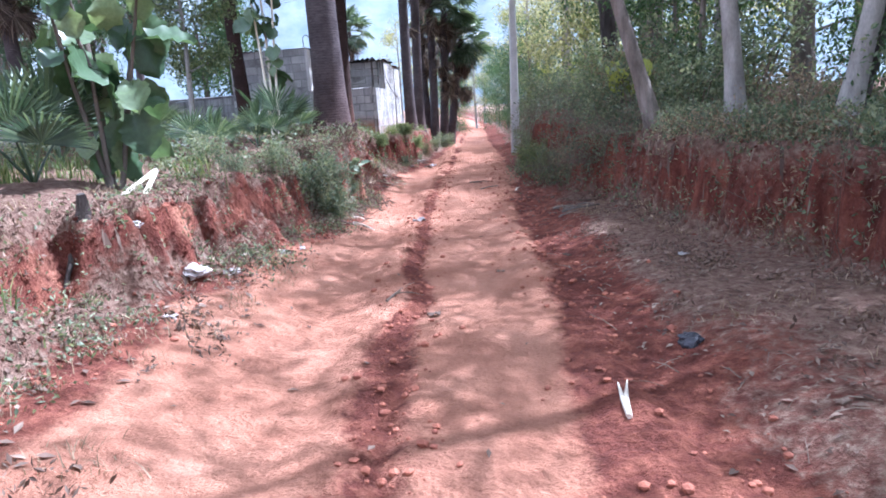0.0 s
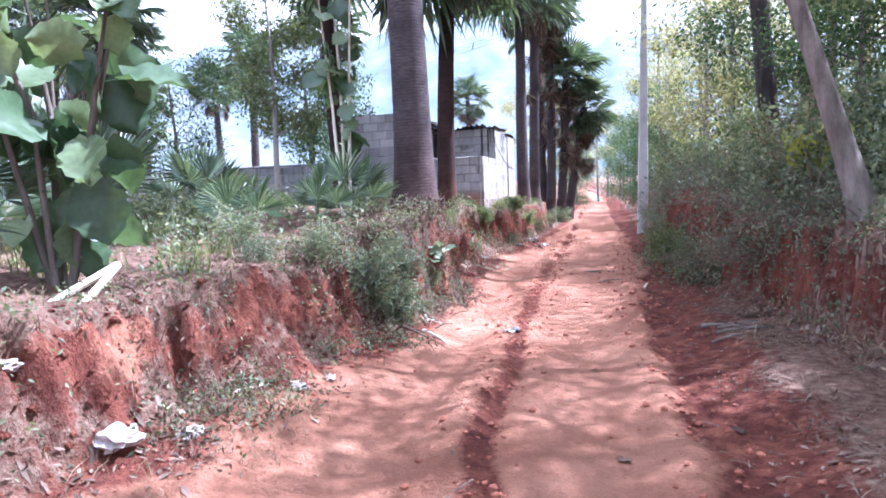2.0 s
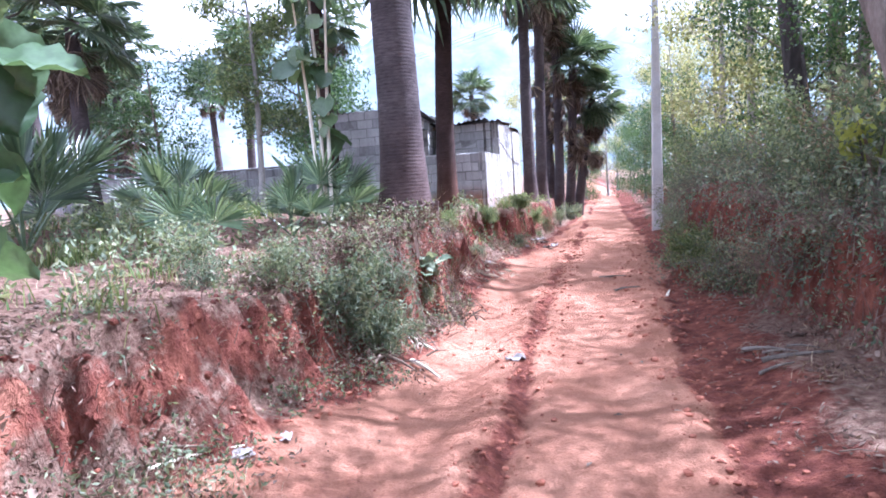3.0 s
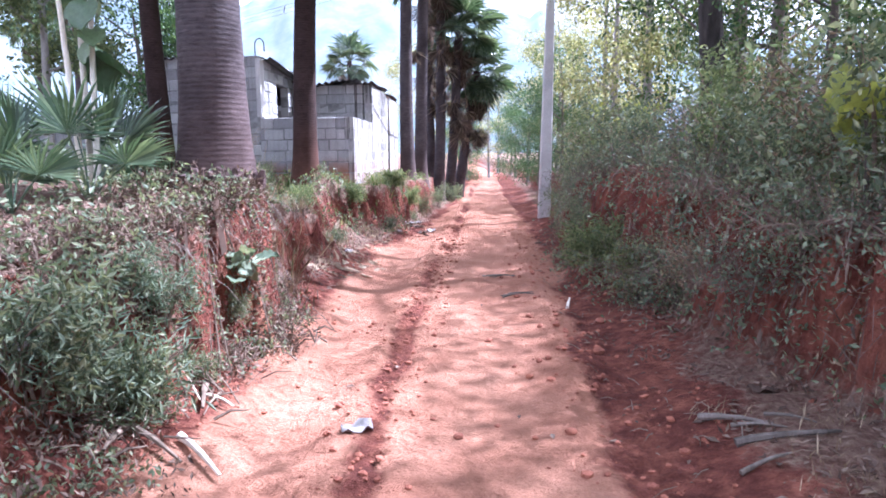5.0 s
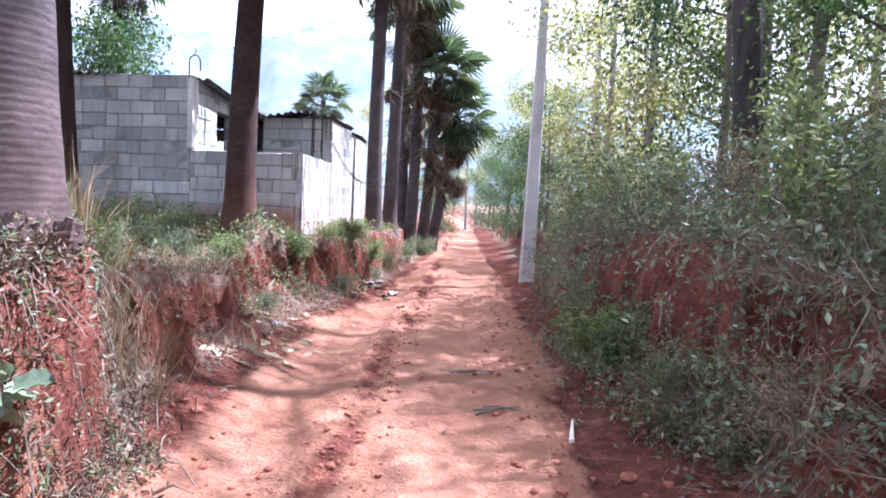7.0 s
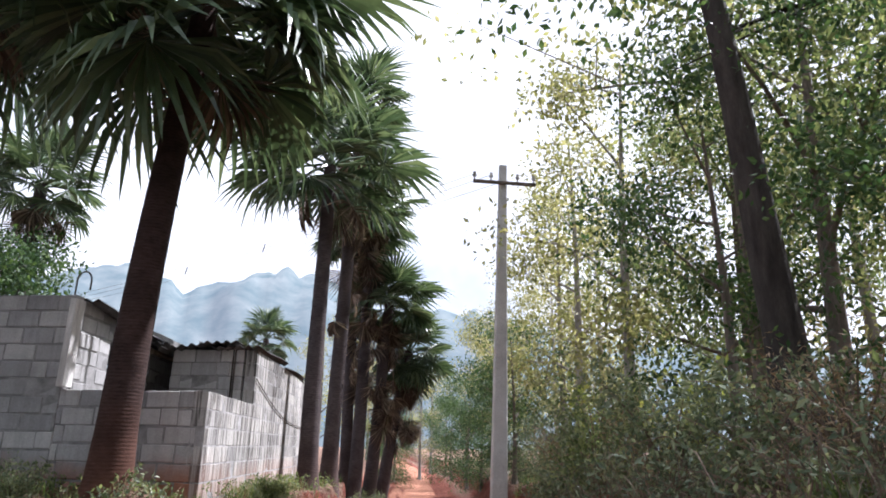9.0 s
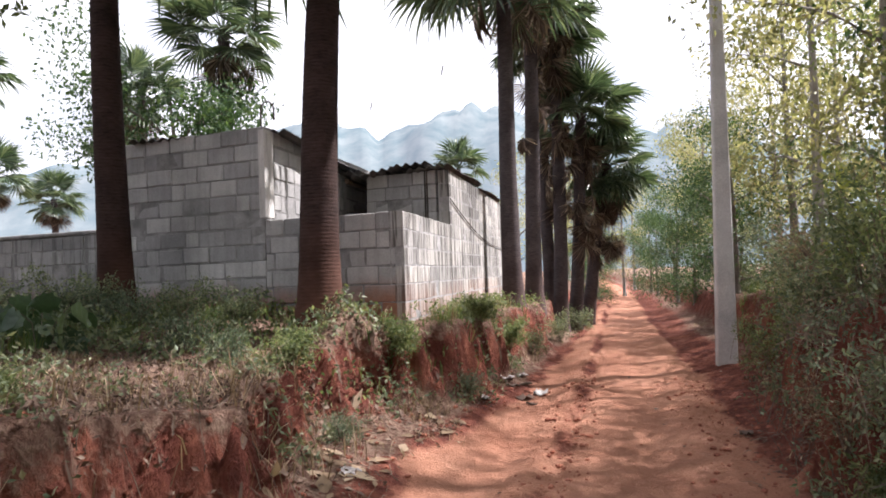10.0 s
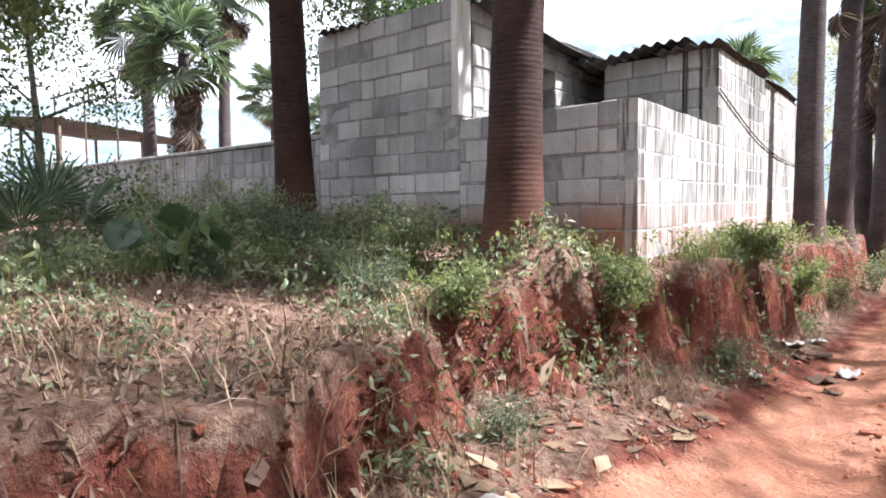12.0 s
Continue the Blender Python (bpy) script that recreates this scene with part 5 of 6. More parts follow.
weeds("right_weeds", 30000, 414, ((1.9, 6), (2, 30)), lambda x, y: on_right(x, y) * smooth(0.5 + 0.9 * vnoise(x * 0.9, y * 0.9, 63)), LEAF_BUSH, 0.065, 0.3, "grey-green weeds on the right bank")
weeds("dead_weeds", 12000, 415, ((-2.9, 4.2), (1.5, 22)), lambda x, y: verge(x, y) * 0.8, LITTER, 0.05, 0.05, "withered brown weeds and leaf bits on the verges", 0.35)

# roots and dry stems that hang down the cut faces
r = np.random.default_rng(420)
pieces = []
for k in range(360):
    left = r.random() < 0.4
    y = r.uniform(8.8, 13.6) if left else r.uniform(8.5, 16)
    if left:
        x = np.interp(y, LEFT_Y, LEFT_X) - r.uniform(0.15, 0.5)
        dx = r.uniform(0.05, 0.22)
    else:
        x = np.interp(y, RIGHT_Y, RIGHT_X) + r.uniform(0.2, 0.8)
        dx = -r.uniform(0.05, 0.22)
    z = ground_z(x, y) + 0.02
    x2, y2 = x + dx, y + r.uniform(-0.12, 0.12)
    x3, y3 = x2 + dx * 0.6, y2 + r.uniform(-0.1, 0.1)
    pieces.append(tube([(x, y, z), (x2, y2, max(ground_z(x2, y2) + 0.02, z - 0.13)), (x3, y3, max(ground_z(x3, y3) + 0.01, z - 0.3))], [0.002, 0.0018, 0.001], 3, False))
tagged(raw("hanging_roots", *merge(pieces), TREE_BARK), "fine dry roots hanging from the cut banks", "roots", kind="stuff")

# fallen leaves
def fallen(name, n, seed, xr, yr, weight, lo, hi, mat, label):
    r = np.random.default_rng(seed)
    x, y = r.uniform(*xr, n), r.uniform(*yr, n)
    keep = r.random(n) < weight(x, y)
    x, y = x[keep], y[keep]
    n = len(x)
    p = np.stack([x, y, heights(x, y)[0] + 0.010], 1)
    e = 0.05
    gx, gy = (heights(x + e, y)[0] - heights(x - e, y)[0]) / (2 * e), (heights(x, y + e)[0] - heights(x, y - e)[0]) / (2 * e)
    az = r.uniform(0, 6.283, n)
    ax = np.stack([np.cos(az), np.sin(az), np.cos(az) * gx + np.sin(az) * gy + r.uniform(-0.15, 0.25, n)], 1)
    sd = np.stack([-np.sin(az), np.cos(az), -np.sin(az) * gx + np.cos(az) * gy + r.uniform(-0.2, 0.2, n)], 1)
    s = r.uniform(lo, hi, (n, 1))
    v = np.stack([p - ax * s, p + sd * s * 0.45 + [0, 0, 0.006], p + ax * s, p - sd * s * 0.45 + [0, 0, 0.006]], 1).reshape(-1, 3)
    q = np.arange(n)[:, None] * 4
    tagged(raw(name, v, np.concatenate([q + [0, 1, 2], q + [0, 2, 3]], 1).reshape(-1, 3), mat), label, "leaves", kind="stuff")


fallen("fallen_leaves", 16000, 431, (-3.4, 3.9), (1.2, 24), lambda x, y: np.clip(verge(x, y) * (0.35 + 0.65 * vnoise(x, y, 64)) + 0.015, 0, 1), 0.015, 0.05, LITTER, "dry fallen leaves strewn over the verges")

# crumbled clods along the rut and the shoulder
r = np.random.default_rng(440)
def clod(size, r):
    bm = bmesh.new()
    bmesh.ops.create_icosphere(bm, subdivisions=1, radius=1)
    v = [tuple(Vector(q.co) * size * r.uniform(0.7, 1.2)) for q in bm.verts]
    f = [tuple(i.index for i in q.verts) for q in bm.faces]
    bm.free()
    return v, f
pieces = []
for k in range(2400):
    y = r.uniform(1.0, 22)
    if k % 5 < 2:
        x = centre(y) - 0.32 + r.normal(0, 0.14)
    elif k % 5 < 4:
        x = centre(y) + 1.15 + r.normal(0, 0.25)
    else:
        x = np.interp(y, LEFT_Y, LEFT_X) + r.normal(0.15, 0.2)
    s = 0.008 + 0.026 * r.random() ** 3
    z = ground_z(x, y) + s * 0.3
    v, f = clod(s, r)
    pieces.append(([(a + x, b + y, c * 0.7 + z) for a, b, c in v], f))
tagged(raw("soil_crumbs", *merge(pieces), STONE), "small crumbled lumps of red soil on the lane", "soil", kind="stuff")


r = np.random.default_rng(441)
pieces = []
for k in range(2600):
    y = r.uniform(2.5, 18.5)
    if k % 3:
        x = np.interp(y, LEFT_Y, LEFT_X) - r.uniform(-0.1, 0.6)
    else:
        x = np.interp(y, RIGHT_Y, RIGHT_X) + r.uniform(-0.1, 0.9)
    s = 0.008 + (0.045 if y > 13 else 0.03) * r.random() ** 2.5
    v, f = clod(s, r)
    z = ground_z(x, y) - s * 0.35
    pieces.append(([(p + x, q + y, o * 0.8 + z) for p, q, o in v], f))
tagged(raw("bank_lumps", *merge(pieces), SOIL), "rough broken lumps of red earth on the cut banks", "soil", kind="stuff")


# ---------- single things on the ground ----------
def lump(x, y, s, seed):
    r = np.random.default_rng(seed)
    bm = bmesh.new()
    bmesh.ops.create_icosphere(bm, subdivisions=2, radius=s)
    for q in bm.verts:
        q.co *= 1 + 0.3 * noise.noise(q.co * (2.2 / s) + Vector((seed, 0, 0)))
        q.co.z *= 0.6
    me = bpy.data.meshes.new("clod")
    bm.to_mesh(me)
    bm.free()
    me.materials.append(STONE)
    o = new("clod", me)
    o.matrix_basis = pose(x, y, ground_z(x, y) + s * 0.25, 0, 0, r.uniform(0, 360))
    tagged(o, "lump of dark red soil lying on the lane", "clod", "clods on the lane")


for k, (x, y, s) in enumerate(((0.26, 9.67, 0.05), (0.91, 9.72, 0.06), (0.5, 9.9, 0.03), (-1.8, 4.23, 0.05), (0.95, 15.0, 0.05), (1.02, 13.67, 0.06), (0.2, 13.2, 0.04), (-0.15, 11.7, 0.05), (-0.5, 12.4, 0.05), (1.5, 4.3, 0.06), (1.75, 4.9, 0.05), (1.2, 12.0, 0.06), (-0.6, 6.9, 0.05), (0.05, 8.2, 0.04), (1.45, 11.4, 0.08), (1.7, 12.4, 0.09), (1.6, 14.2, 0.08), (-1.2, 13.2, 0.07), (-1.5, 12.2, 0.06), (0.1, 4.6, 0.04), (-0.4, 3.6, 0.05))):
    lump(x, y, s * 0.62, 500 + k)


def stick(name, a, b, w, mat, label, category="stick", group="", bow=0.015, flat=0.4, tips=(1.0, 0.35)):
    """A flattened, slightly bowed stalk from a to b."""
    a, b = Vector(a), Vector(b)
    n = 7
    path = [a.lerp(b, k / n) + Vector((0, 0, bow * math.sin(math.pi * k / n))) for k in range(n + 1)]
    v, f = tube([p - a for p in path], [w * (tips[0] + (tips[1] - tips[0]) * k / n) for k in range(n + 1)], 7, True, 0.12, int(abs(a.x * 100)))
    o = raw(name, v, f, mat)
    o.location = a
    return tagged(o, label, category, group)


def on(x, y, up=0.015):
    return (x, y, ground_z(x, y) + up)


# split palm stalk that leans over the bank's edge
sp = empty("palm_stalk", pose(-2.76, 6.66, 1.12), "split pale dry palm stalk leaning on the bank", "palm stalk")
for dx, dz in ((-0.06, -0.32), (0.05, -0.42)):
    pts = [Vector((0.015 * k * dx, 0, 0)).lerp(Vector((dx * 3.2 - 0.08, -1.05, dz * 1.35)), k / 6) + Vector((0, 0, 0.03 * math.sin(k / 6 * 3.14))) for k in range(7)]
    raw("prong", *tube(pts, [0.028, 0.026, 0.024, 0.021, 0.018, 0.013, 0.005], 6, True, 0.1), PALE_STICK, sp)
fk = empty("palm_stalk", pose(*on(0.86, 3.06, 0.015)), "forked pale palm stalk lying on the lane", "palm stalk")
for dx, dy in ((0.048, 0.387), (0.104, 0.408)):
    raw("prong", *tube([(0, 0, 0), (dx * 0.4, dy * 0.5, 0.012), (dx, dy, 0.01)], [0.016, 0.012, 0.004], 6, True, 0.1), PALE_STICK, fk)
stick("stick", on(-2.05, 6.75), on(-1.75, 7.25), 0.012, PALE_STICK, "pale dry stick at the bank's foot", group="dry sticks")
stick("stick", on(-2.2, 7.0), on(-1.85, 7.05), 0.012, TWIG, "thin dry stick at the bank's foot", group="dry sticks")
stick("twig", on(-0.5, 5.45), on(-0.28, 5.95), 0.014, TWIG, "bent dry twig lying on the lane", group="dry sticks")
stick("twig", on(-0.42, 5.6), on(-0.20, 5.65), 0.007, TWIG, "bent dry twig lying on the lane", group="dry sticks")
for k, (x0, y0, x1, y1, w) in enumerate(((1.66, 9.78, 1.98, 9.55, 0.03), (1.72, 9.42, 2.25, 9.38, 0.036), (1.78, 9.62, 2.02, 9.48, 0.02), (1.62, 9.12, 1.9, 9.2, 0.02), (2.0, 9.7, 2.2, 9.52, 0.016))):
    stick("dead_palm_stalk", on(x0, y0, 0.02), on(x1, y1, 0.02), w * 0.75, TREE_BARK, "dark dead palm stalk lying on the verge", "palm stalk", "dead palm stalks")
for k in range(9):
    r = np.random.default_rng(600 + k)
    x, y = -1.42 + r.uniform(-0.2, 0.25), 10.0 + r.uniform(-0.5, 0.5)
    a = r.uniform(-0.6, 0.6) - 0.9
    ln = r.uniform(0.25, 0.6)
    stick("dry_stalk", on(x, y, 0.03), on(x + ln * math.cos(a) * 0.8, y + ln * math.sin(a), 0.04), r.uniform(0.008, 0.026), PALE_STICK if k % 2 else TWIG, "dry palm debris at the bank's foot", "dry stalk", "palm debris", 0.02)
stick("stick", on(1.5, 13.1), on(1.62, 13.6), 0.02, PALE_STICK, "pale stick lying at the lane's edge", group="dry sticks")
for k in range(8):
    r = np.random.default_rng(620 + k)
    cx, cy = ((0.95, 15.0), (1.02, 13.7))[k % 2]
    a = r.uniform(-0.5, 0.5)
    stick("twig", on(cx - 0.18 * math.cos(a) + r.uniform(-0.1, 0.1), cy - 0.1 * math.sin(a) + r.uniform(-0.1, 0.1)), on(cx + 0.2 * math.cos(a), cy + 0.2 * math.sin(a) + r.uniform(-0.1, 0.1)), r.uniform(0.006, 0.014), TREE_BARK, "dark twig lying on the lane", "twig", "twigs on the lane")
for k, (x, y, dx, dy, up) in enumerate(((2.15, 12.3, 0.45, -0.7, 0.3), (2.2, 12.5, 0.25, -0.8, 0.35), (2.05, 12.0, 0.5, -0.5, 0.25))):
    stick("dry_branch", on(x, y, up), on(x + dx, y + dy, 0.02), 0.004, TWIG, "thin pale dry branch sprawling from the bank", "branch", "dry branches")


def bag(x, y, s, seed, mat, label, high=0.5, group="plastic litter"):
    """A crumpled bag: folds and a hollow mouth."""
    bm = bmesh.new()
    bmesh.ops.create_icosphere(bm, subdivisions=3, radius=s)
    for q in bm.verts:
        n1 = noise.noise(q.co * (1.8 / s) + Vector((seed, 0, 0)))
        n2 = abs(noise.noise(q.co * (4.5 / s) + Vector((0, seed, 0))))
        q.co *= 1 + 0.45 * n1 - 0.4 * n2
        q.co.z *= high
    me = bpy.data.meshes.new("plastic_bag")
    bm.to_mesh(me)
    bm.free()
    me.materials.append(mat)
    o = new("plastic_bag", me)
    o.matrix_basis = pose(x, y, ground_z(x, y) + s * high * 0.22, 0, 0, seed * 40)
    tagged(o, label, "plastic bag", group)


bag(-2.15, 5.66, 0.13, 1, PLASTIC, "crumpled dirty white plastic bag at the bank's foot", 0.5)
bag(-1.95, 6.05, 0.08, 2, PLASTIC, "small crumpled white plastic bag", 0.5)
bag(-1.72, 7.15, 0.07, 3, PLASTIC, "small crumpled white plastic bag", 0.4)
bag(-1.86, 9.06, 0.11, 4, PLASTIC, "flattened white plastic bag in the weeds", 0.3)
bag(-2.45, 5.3, 0.08, 5, PLASTIC, "dirty white plastic scrap in dry grass", 0.4)
bag(-2.0, 4.7, 0.06, 6, PLASTIC, "dirty white plastic scrap in dry grass", 0.4)
bag(1.52, 4.02, 0.075, 7, DARK_PLASTIC, "crumpled black plastic bag on the verge", 0.8)
bag(-1.33, 16.46, 0.10, 9, PLASTIC, "flattened dirty white bag at the bank's foot", 0.3)


def scrap(x, y, s, seed, mat, label):
    r = np.random.default_rng(seed)
    n = 5
    v = [((i / n - 0.5) * 2 * s, (j / n - 0.5) * 1.3 * s * (1 - 0.3 * abs(i / n - 0.5)), 0.012 + 0.5 * s * r.random() ** 2) for i in range(n + 1) for j in range(n + 1)]
    f = [(i * (n + 1) + j, (i + 1) * (n + 1) + j, (i + 1) * (n + 1) + j + 1, i * (n + 1) + j + 1) for i in range(n) for j in range(n)]
    o = raw("paper_scrap", v, f, mat, smooth=True)
    o.matrix_basis = pose(x, y, ground_z(x, y), 0, 0, r.uniform(0, 360))
    m = o.modifiers.new("thick", "SOLIDIFY")
    m.thickness = 0.003
    tagged(o, label, "scrap", "scraps on the ground")


scrap(-0.32, 9.72, 0.09, 1, PLASTIC, "pale crumpled scrap lying in the rut")
scrap(2.2, 10.15, 0.08, 2, LITTER, "large dry brown leaf on the verge")
scrap(-1.6, 7.5, 0.06, 3, PLASTIC, "pale crumpled scrap at the bank's foot")
scrap(-0.1, 4.9, 0.05, 4, LITTER, "dry brown leaf on the lane")
scrap(1.3, 6.9, 0.05, 5, LITTER, "dry brown leaf on the lane")
scrap(0.55, 6.4, 0.04, 6, LITTER, "dry brown leaf on the lane")

for k, (x, y, s) in enumerate(((-0.3, 20.4, 0.12), (-0.12, 20.8, 0.14), (-0.5, 20.9, 0.1), (-0.62, 21.4, 0.12), (-0.35, 21.3, 0.08), (-0.75, 19.9, 0.09), (-0.2, 20.1, 0.07), (-0.45, 21.8, 0.1), (2.6, 8.3, 0.06), (2.2, 6.0, 0.05), (1.95, 18.6, 0.1))):
    scrap(x, y, s, 30 + k, PLASTIC if k % 2 else LITTER, "pale rubbish scrap thrown at the lane's edge")

# dark root stump in the bank
st = empty("stump", pose(-2.86, 5.05, ground_z(-2.86, 5.05) - 0.34, 0, 24, 0), "dark dead root stump in the eroded bank", "stump")
raw("trunk", *tube([(0, 0, 0), (0.03, -0.02, 0.2), (0.0, 0.02, 0.42), (-0.04, 0, 0.55)], [0.075, 0.06, 0.05, 0.03], 8, True, 0.3, 5), DARK_TREE, st)
for k in range(5):
    a = k * 1.3
    raw("root", *tube([(0, 0, 0.15), (0.16 * math.cos(a), 0.16 * math.sin(a), 0.04), (0.3 * math.cos(a), 0.3 * math.sin(a), -0.25)], [0.03, 0.02, 0.008], 6, True, 0.2, k), DARK_TREE, st)

# old leaf bases and climbing stems at the foot of the stout palm
boots = [o for o in scene.objects if o.name == "palm_tree"][0]
r = np.random.default_rng(700)
for k in range(22):
    az = r.uniform(-2.6, 0.9)
    z = r.uniform(0.05, 0.5)
    d = Vector((math.cos(az), math.sin(az), 0))
    base = d * (0.37 - 0.14 * z)
    tip = base + d * r.uniform(0.05, 0.12) + Vector((0, 0, r.uniform(0.10, 0.22)))
    raw("leaf_base", *tube([base - d * 0.04, base.lerp(tip, 0.5) + d * 0.03, tip], [0.05, 0.045, 0.02], 6, True, 0.2, k), PALM_BARK, boots)

# weeds over the mound and bank beside the dark palm
weeds("mound_weeds", 6000, 416, ((-2.9, -0.4), (16.2, 22.5)), lambda x, y: smooth((np.interp(y, LEFT_Y, LEFT_X) + 0.1 - x) / 0.3) * smooth(0.5 + 0.9 * vnoise(x * 1.3, y * 1.3, 66)), LEAF_BUSH, 0.06, 0.2, "mixed weeds over the mound and bank")
xs, ys = scatter(2200, 417, ((-2.9, -0.4), (13, 24)), lambda x, y: smooth((np.interp(y, LEFT_Y, LEFT_X) + 0.15 - x) / 0.3))
blades("straw_grass", GRASS_DRY, xs, ys, 0.08, 0.32, 0.004, 418, "straw-coloured grass on the bank by the house", "grass", 1.2)

# brush on the right bank's face, and withered growth on the left one
RIGHT_FACE = lambda x, y: smooth((x - np.interp(y, RIGHT_Y, RIGHT_X) + 0.15) / 0.3) * smooth(0.55 + 0.8 * vnoise(x * 1.4, y * 1.1, 67))
weeds("face_weeds", 13000, 451, ((1.5, 3.4), (8.6, 21)), RIGHT_FACE, LEAF_BUSH, 0.055, 0.25, "grey-green growth on the right bank's face")
weeds("withered_growth", 8000, 452, ((1.5, 3.8), (3, 21)), RIGHT_FACE, GRASS_DRY, 0.055, 0.28, "withered straw-coloured growth on the right bank's face", 0.22)
LIP = lambda x, y: smooth((x - np.interp(y, RIGHT_Y, RIGHT_X) - 0.12) / 0.25) * smooth((np.interp(y, RIGHT_Y, RIGHT_X) + 1.5 - x) / 0.5) * smooth(0.6 + 0.8 * vnoise(x * 1.5, y * 1.2, 74))
weeds("lip_weeds", 7000, 476, ((2.3, 4.8), (2.5, 10.5)), LIP, LEAF_BUSH, 0.05, 0.34, "grey-green weeds over the right bank's edge", 0.35)
weeds("lip_litter", 6000, 477, ((2.3, 4.8), (2.5, 10.5)), LIP, GRASS_DRY, 0.05, 0.25, "withered brown growth over the right bank's edge", 0.3)
weeds("withered_weeds", 6000, 453, ((-2.3, -0.9), (8.2, 13.4)), lambda x, y: smooth((np.interp(y, LEFT_Y, LEFT_X) - x + 0.1) / 0.3) * 0.8, LITTER, 0.05, 0.2, "withered brown weeds on the left bank", 0.3)
r = np.random.default_rng(455)
pieces = []
for k in range(900):
    y = r.uniform(3.5, 20)
    if k % 3:
        x = np.interp(y, RIGHT_Y, RIGHT_X) + abs(r.normal(0.2, 0.5))
    else:
        x = np.interp(y, LEFT_Y, LEFT_X) - abs(r.normal(0.1, 0.4))
    z = ground_z(x, y) - 0.02
    d = Vector((r.normal(0, 0.35), r.normal(0, 0.35), r.uniform(0.3, 1.0))).normalized() * (r.uniform(0.15, 0.5) if k % 3 else r.uniform(0.06, 0.2))
    p = Vector((x, y, z))
    pieces.append(tube([p, p + d * 0.55 + Vector((0, 0, 0.03)), p + d], [0.004, 0.003, 0.0012], 3, False))
tagged(raw("dry_twigs", *merge(pieces), TWIG), "tangle of thin dry twigs on both banks", "twigs", kind="stuff")

weeds("terrace_weeds", 4000, 456, ((-6, -1.9), (12.6, 18)), lambda x, y: on_left(x, y) * smooth(0.25 + 1.0 * vnoise(x * 0.9, y * 0.9, 68)), LEAF_BUSH, 0.042, 0.16, "scattered green weeds on the bare terrace")

xs, ys = scatter(5000, 473, ((-6.5, -1.5), (12.8, 18)), lambda x, y: on_left(x, y) * smooth(0.7 + vnoise(x * 1.1, y * 1.1, 73)))
blades("terrace_straw", GRASS_DRY, xs, ys, 0.02, 0.08, 0.003, 474, "short dry straw over the bare terrace", "grass", 2.0)
weeds("terrace_litter", 9000, 475, ((-6.5, -1.4), (12.8, 18)), lambda x, y: on_left(x, y) * 0.8, LITTER, 0.055, 0.04, "dry leaf bits strewn over the terrace", 0.4)

SLOPE = lambda x, y: smooth((np.interp(y, LEFT_Y, LEFT_X) + 0.5 - x) / 0.3) * smooth((x - np.interp(y, LEFT_Y, LEFT_X) + 1.1) / 0.4) * smooth(0.45 + 0.9 * vnoise(x * 1.6, y * 1.2, 69))
weeds("slope_weeds", 4500, 457, ((-3.6, -1.2), (3, 9.2)), SLOPE, LEAF_BUSH, 0.04, 0.13, "small grey-green weeds on the broken slope")
weeds("slope_litter", 3500, 458, ((-3.6, -1.2), (3, 9.2)), SLOPE, LITTER, 0.045, 0.08, "withered growth and leaf bits on the broken slope", 0.35)

pieces = []
r = np.random.default_rng(720)
for k in range(130):
    y = r.uniform(8.6, 13.2)
    x = np.interp(y, LEFT_Y, LEFT_X) + r.uniform(-0.55, 0.3)
    a, ln = r.uniform(0, 6.28), r.uniform(0.08, 0.26)
    x2, y2 = x + ln * math.cos(a), y + ln * math.sin(a)
    w = r.uniform(0.004, 0.011)
    p, q = Vector(on(x, y, 0.02)), Vector(on(x2, y2, r.uniform(0.02, 0.16)))
    pieces.append(tube([p, p.lerp(q, 0.5) + Vector((0, 0, r.uniform(0.0, 0.07))), q], [w, w * 0.8, w * 0.35], 4, False))
tagged(raw("fallen_twigs", *merge(pieces), TWIG), "grey dry twigs and stalks littering the left bank", "twigs", kind="stuff")

# growth that covers the cut face below the stout palm
CUT = lambda x, y: smooth((np.interp(y, LEFT_Y, LEFT_X) + 0.02 - x) / 0.12) * smooth((x - np.interp(y, LEFT_Y, LEFT_X) + 0.75) / 0.3) * smooth(0.6 + 0.9 * vnoise(x * 2.1, y * 1.6, 70))
weeds("cut_face_weeds", 3600, 461, ((-2.2, -0.95), (9.2, 13.2)), CUT, LEAF_BUSH, 0.045, 0.16, "grey-green weeds clinging to the cut bank", 0.4)
weeds("cut_face_litter", 15000, 462, ((-2.2, -0.95), (9.2, 13.2)), CUT, LITTER, 0.05, 0.12, "brown withered growth clinging to the cut bank", 0.25)

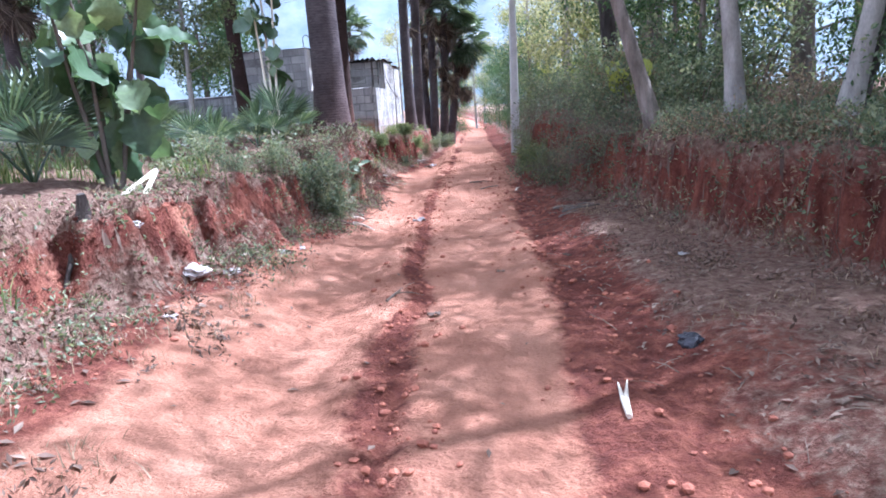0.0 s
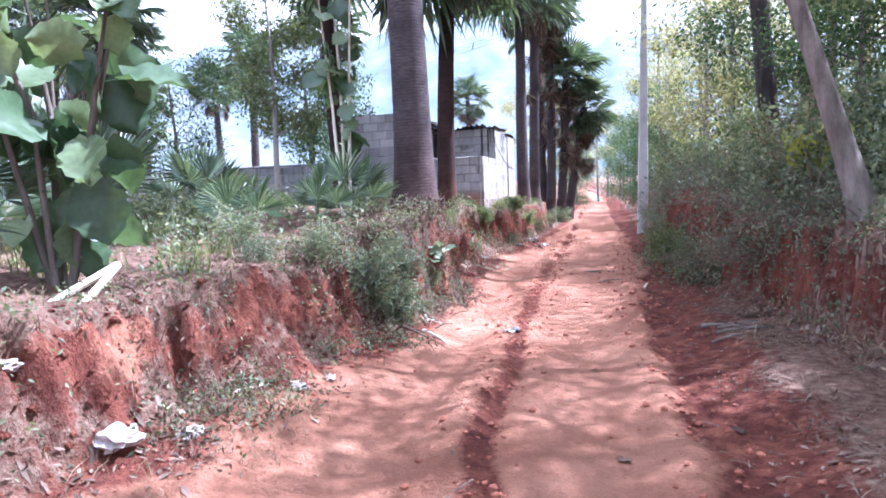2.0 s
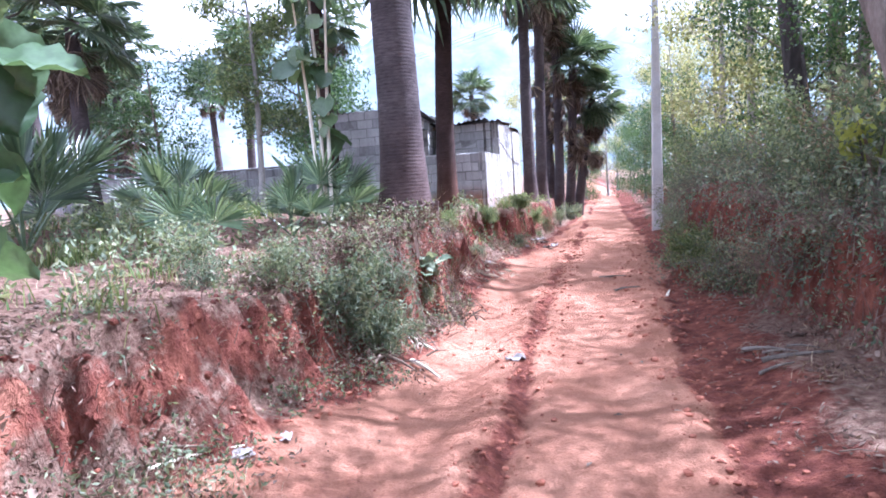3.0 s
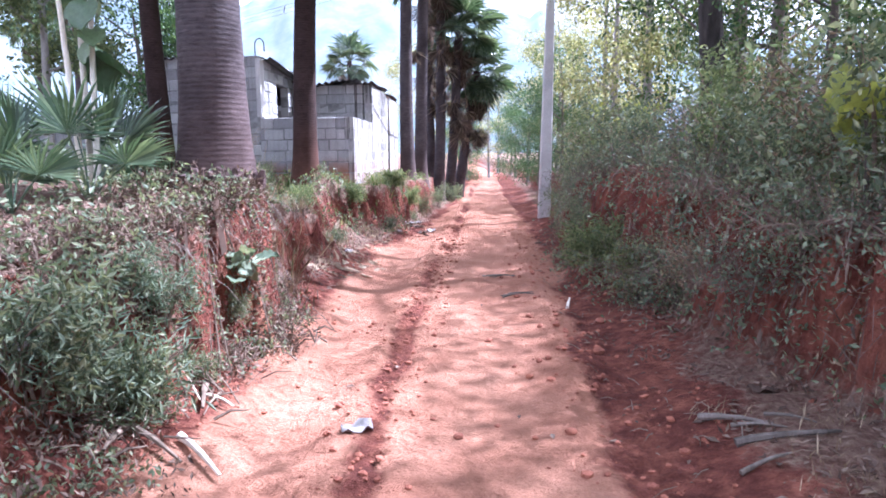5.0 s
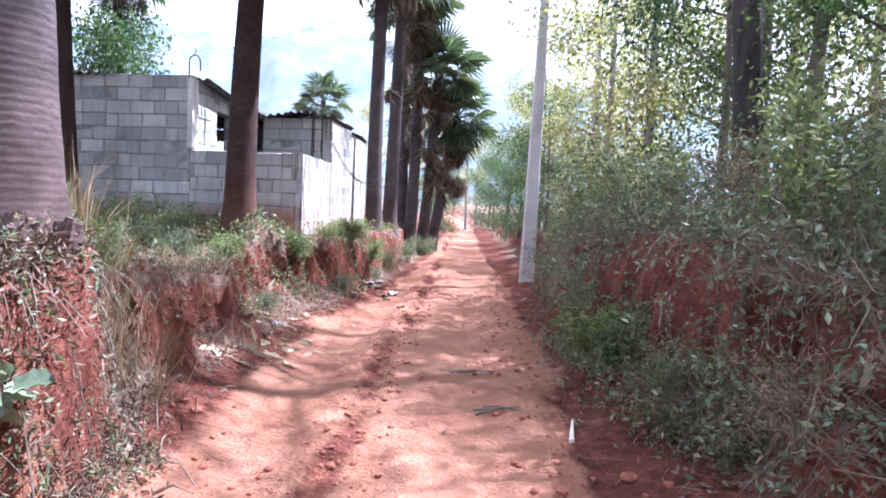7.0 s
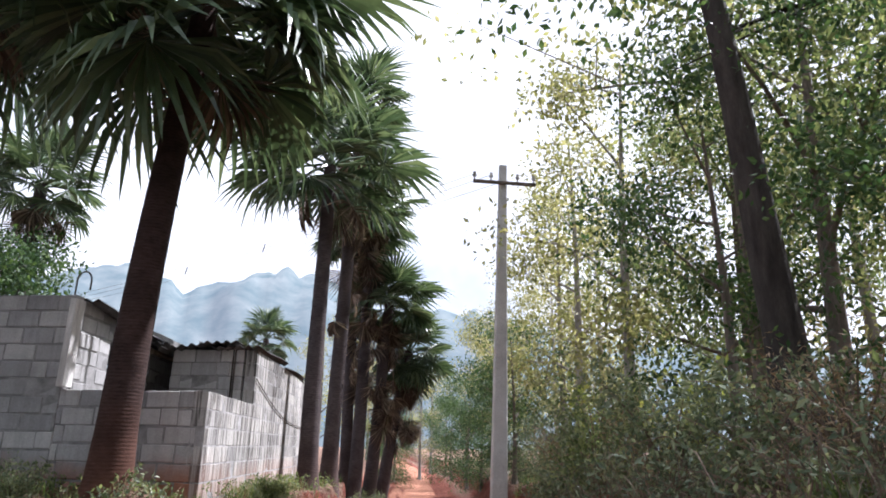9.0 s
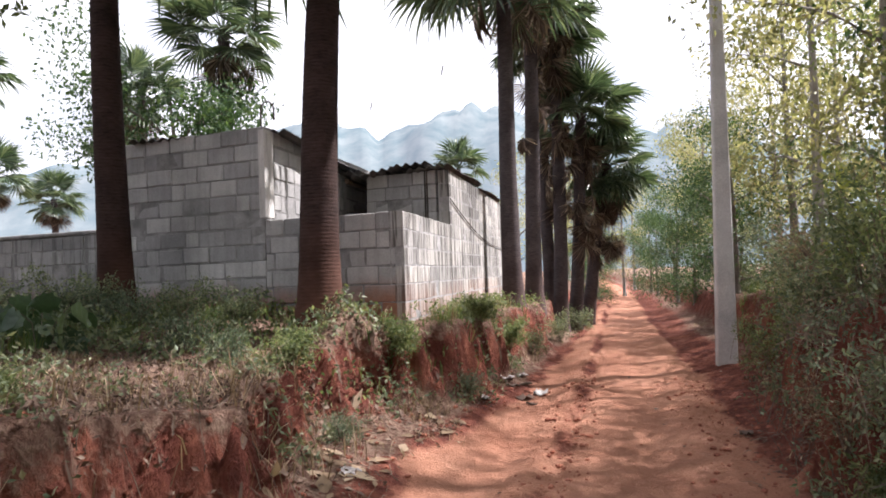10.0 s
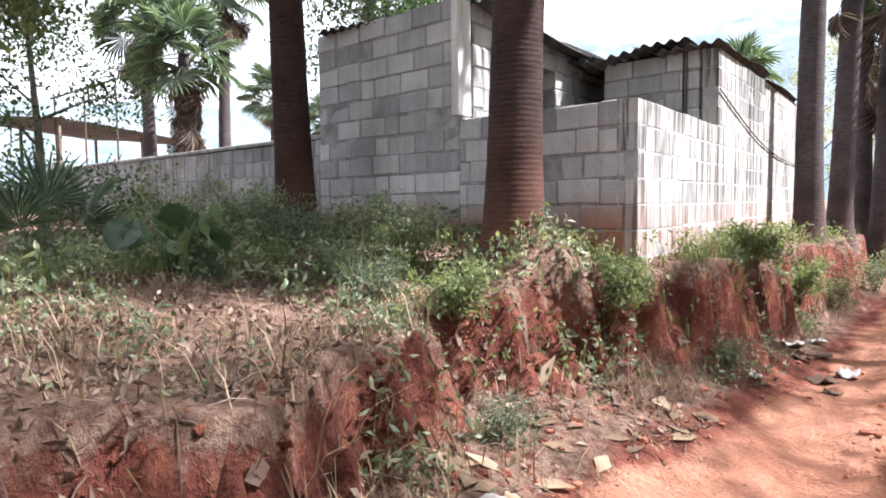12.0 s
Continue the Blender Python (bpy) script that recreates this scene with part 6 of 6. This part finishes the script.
# seed heads of the tall grass beside the stout palm
r = np.random.default_rng(730)
pieces = []
for k in range(16):
    x, y = r.uniform(-1.75, -1.35), r.uniform(12.7, 13.3)
    p = Vector(on(x, y, -0.02))
    q = p + Vector((r.uniform(-0.05, 0.3), r.uniform(-0.15, 0.15), r.uniform(0.45, 0.75)))
    m = p.lerp(q, 0.55) + Vector((-0.03, 0, 0.05))
    pieces.append(tube([p, m, q.lerp(m, 0.3), q], [0.003, 0.003, 0.009, 0.004], 5, True))
tagged(raw("seed_grass", *merge(pieces), GRASS_DRY), "pale tall grass stalks with feathery seed heads", "grass", kind="stuff")

# leaves and broken stalks on the shaded verge and along the cut bank by the house
SHADE = lambda x, y: np.clip(smooth((x - centre(y) - 1.0) / 0.5) * (0.45 + 0.5 * vnoise(x * 1.3, y * 1.3, 71)), 0, 1)
fallen("verge_leaves", 4500, 471, (0.9, 3.2), (1.5, 19), SHADE, 0.010, 0.034, LITTER, "dry brown leaves strewn on the shaded verge")
r = np.random.default_rng(472)
pieces = []
for k in range(420):
    if k % 2:
        y = r.uniform(2.5, 19)
        x = centre(y) + r.uniform(1.1, 2.1)
    else:
        y = r.uniform(13.5, 18)
        x = np.interp(y, LEFT_Y, LEFT_X) + r.uniform(-0.7, 0.4)
    a, ln, w = r.uniform(0, 6.28), r.uniform(0.05, 0.2), r.uniform(0.002, 0.005)
    p, q = Vector(on(x, y, 0.012)), Vector(on(x + ln * math.cos(a), y + ln * math.sin(a), r.uniform(0.01, 0.05)))
    pieces.append(tube([p, p.lerp(q, 0.5) + Vector((0, 0, 0.015)), q], [w, w * 0.8, w * 0.4], 4, False))
tagged(raw("broken_twigs", *merge(pieces), TWIG), "thin broken twigs scattered on the verges", "twigs", kind="stuff")

# large dry leaves heaped below the cut bank by the house
HEAP = lambda x, y: np.clip(1.1 - np.abs(x - np.interp(y, LEFT_Y, LEFT_X) - 0.1) / 0.55, 0, 1) * (0.5 + 0.5 * vnoise(x * 2, y * 2, 72))
fallen("large_fallen_leaves", 520, 481, (-2.2, -0.6), (14.6, 18.6), HEAP, 0.05, 0.14, GRASS_DRY, "large curled dry leaves heaped below the bank")
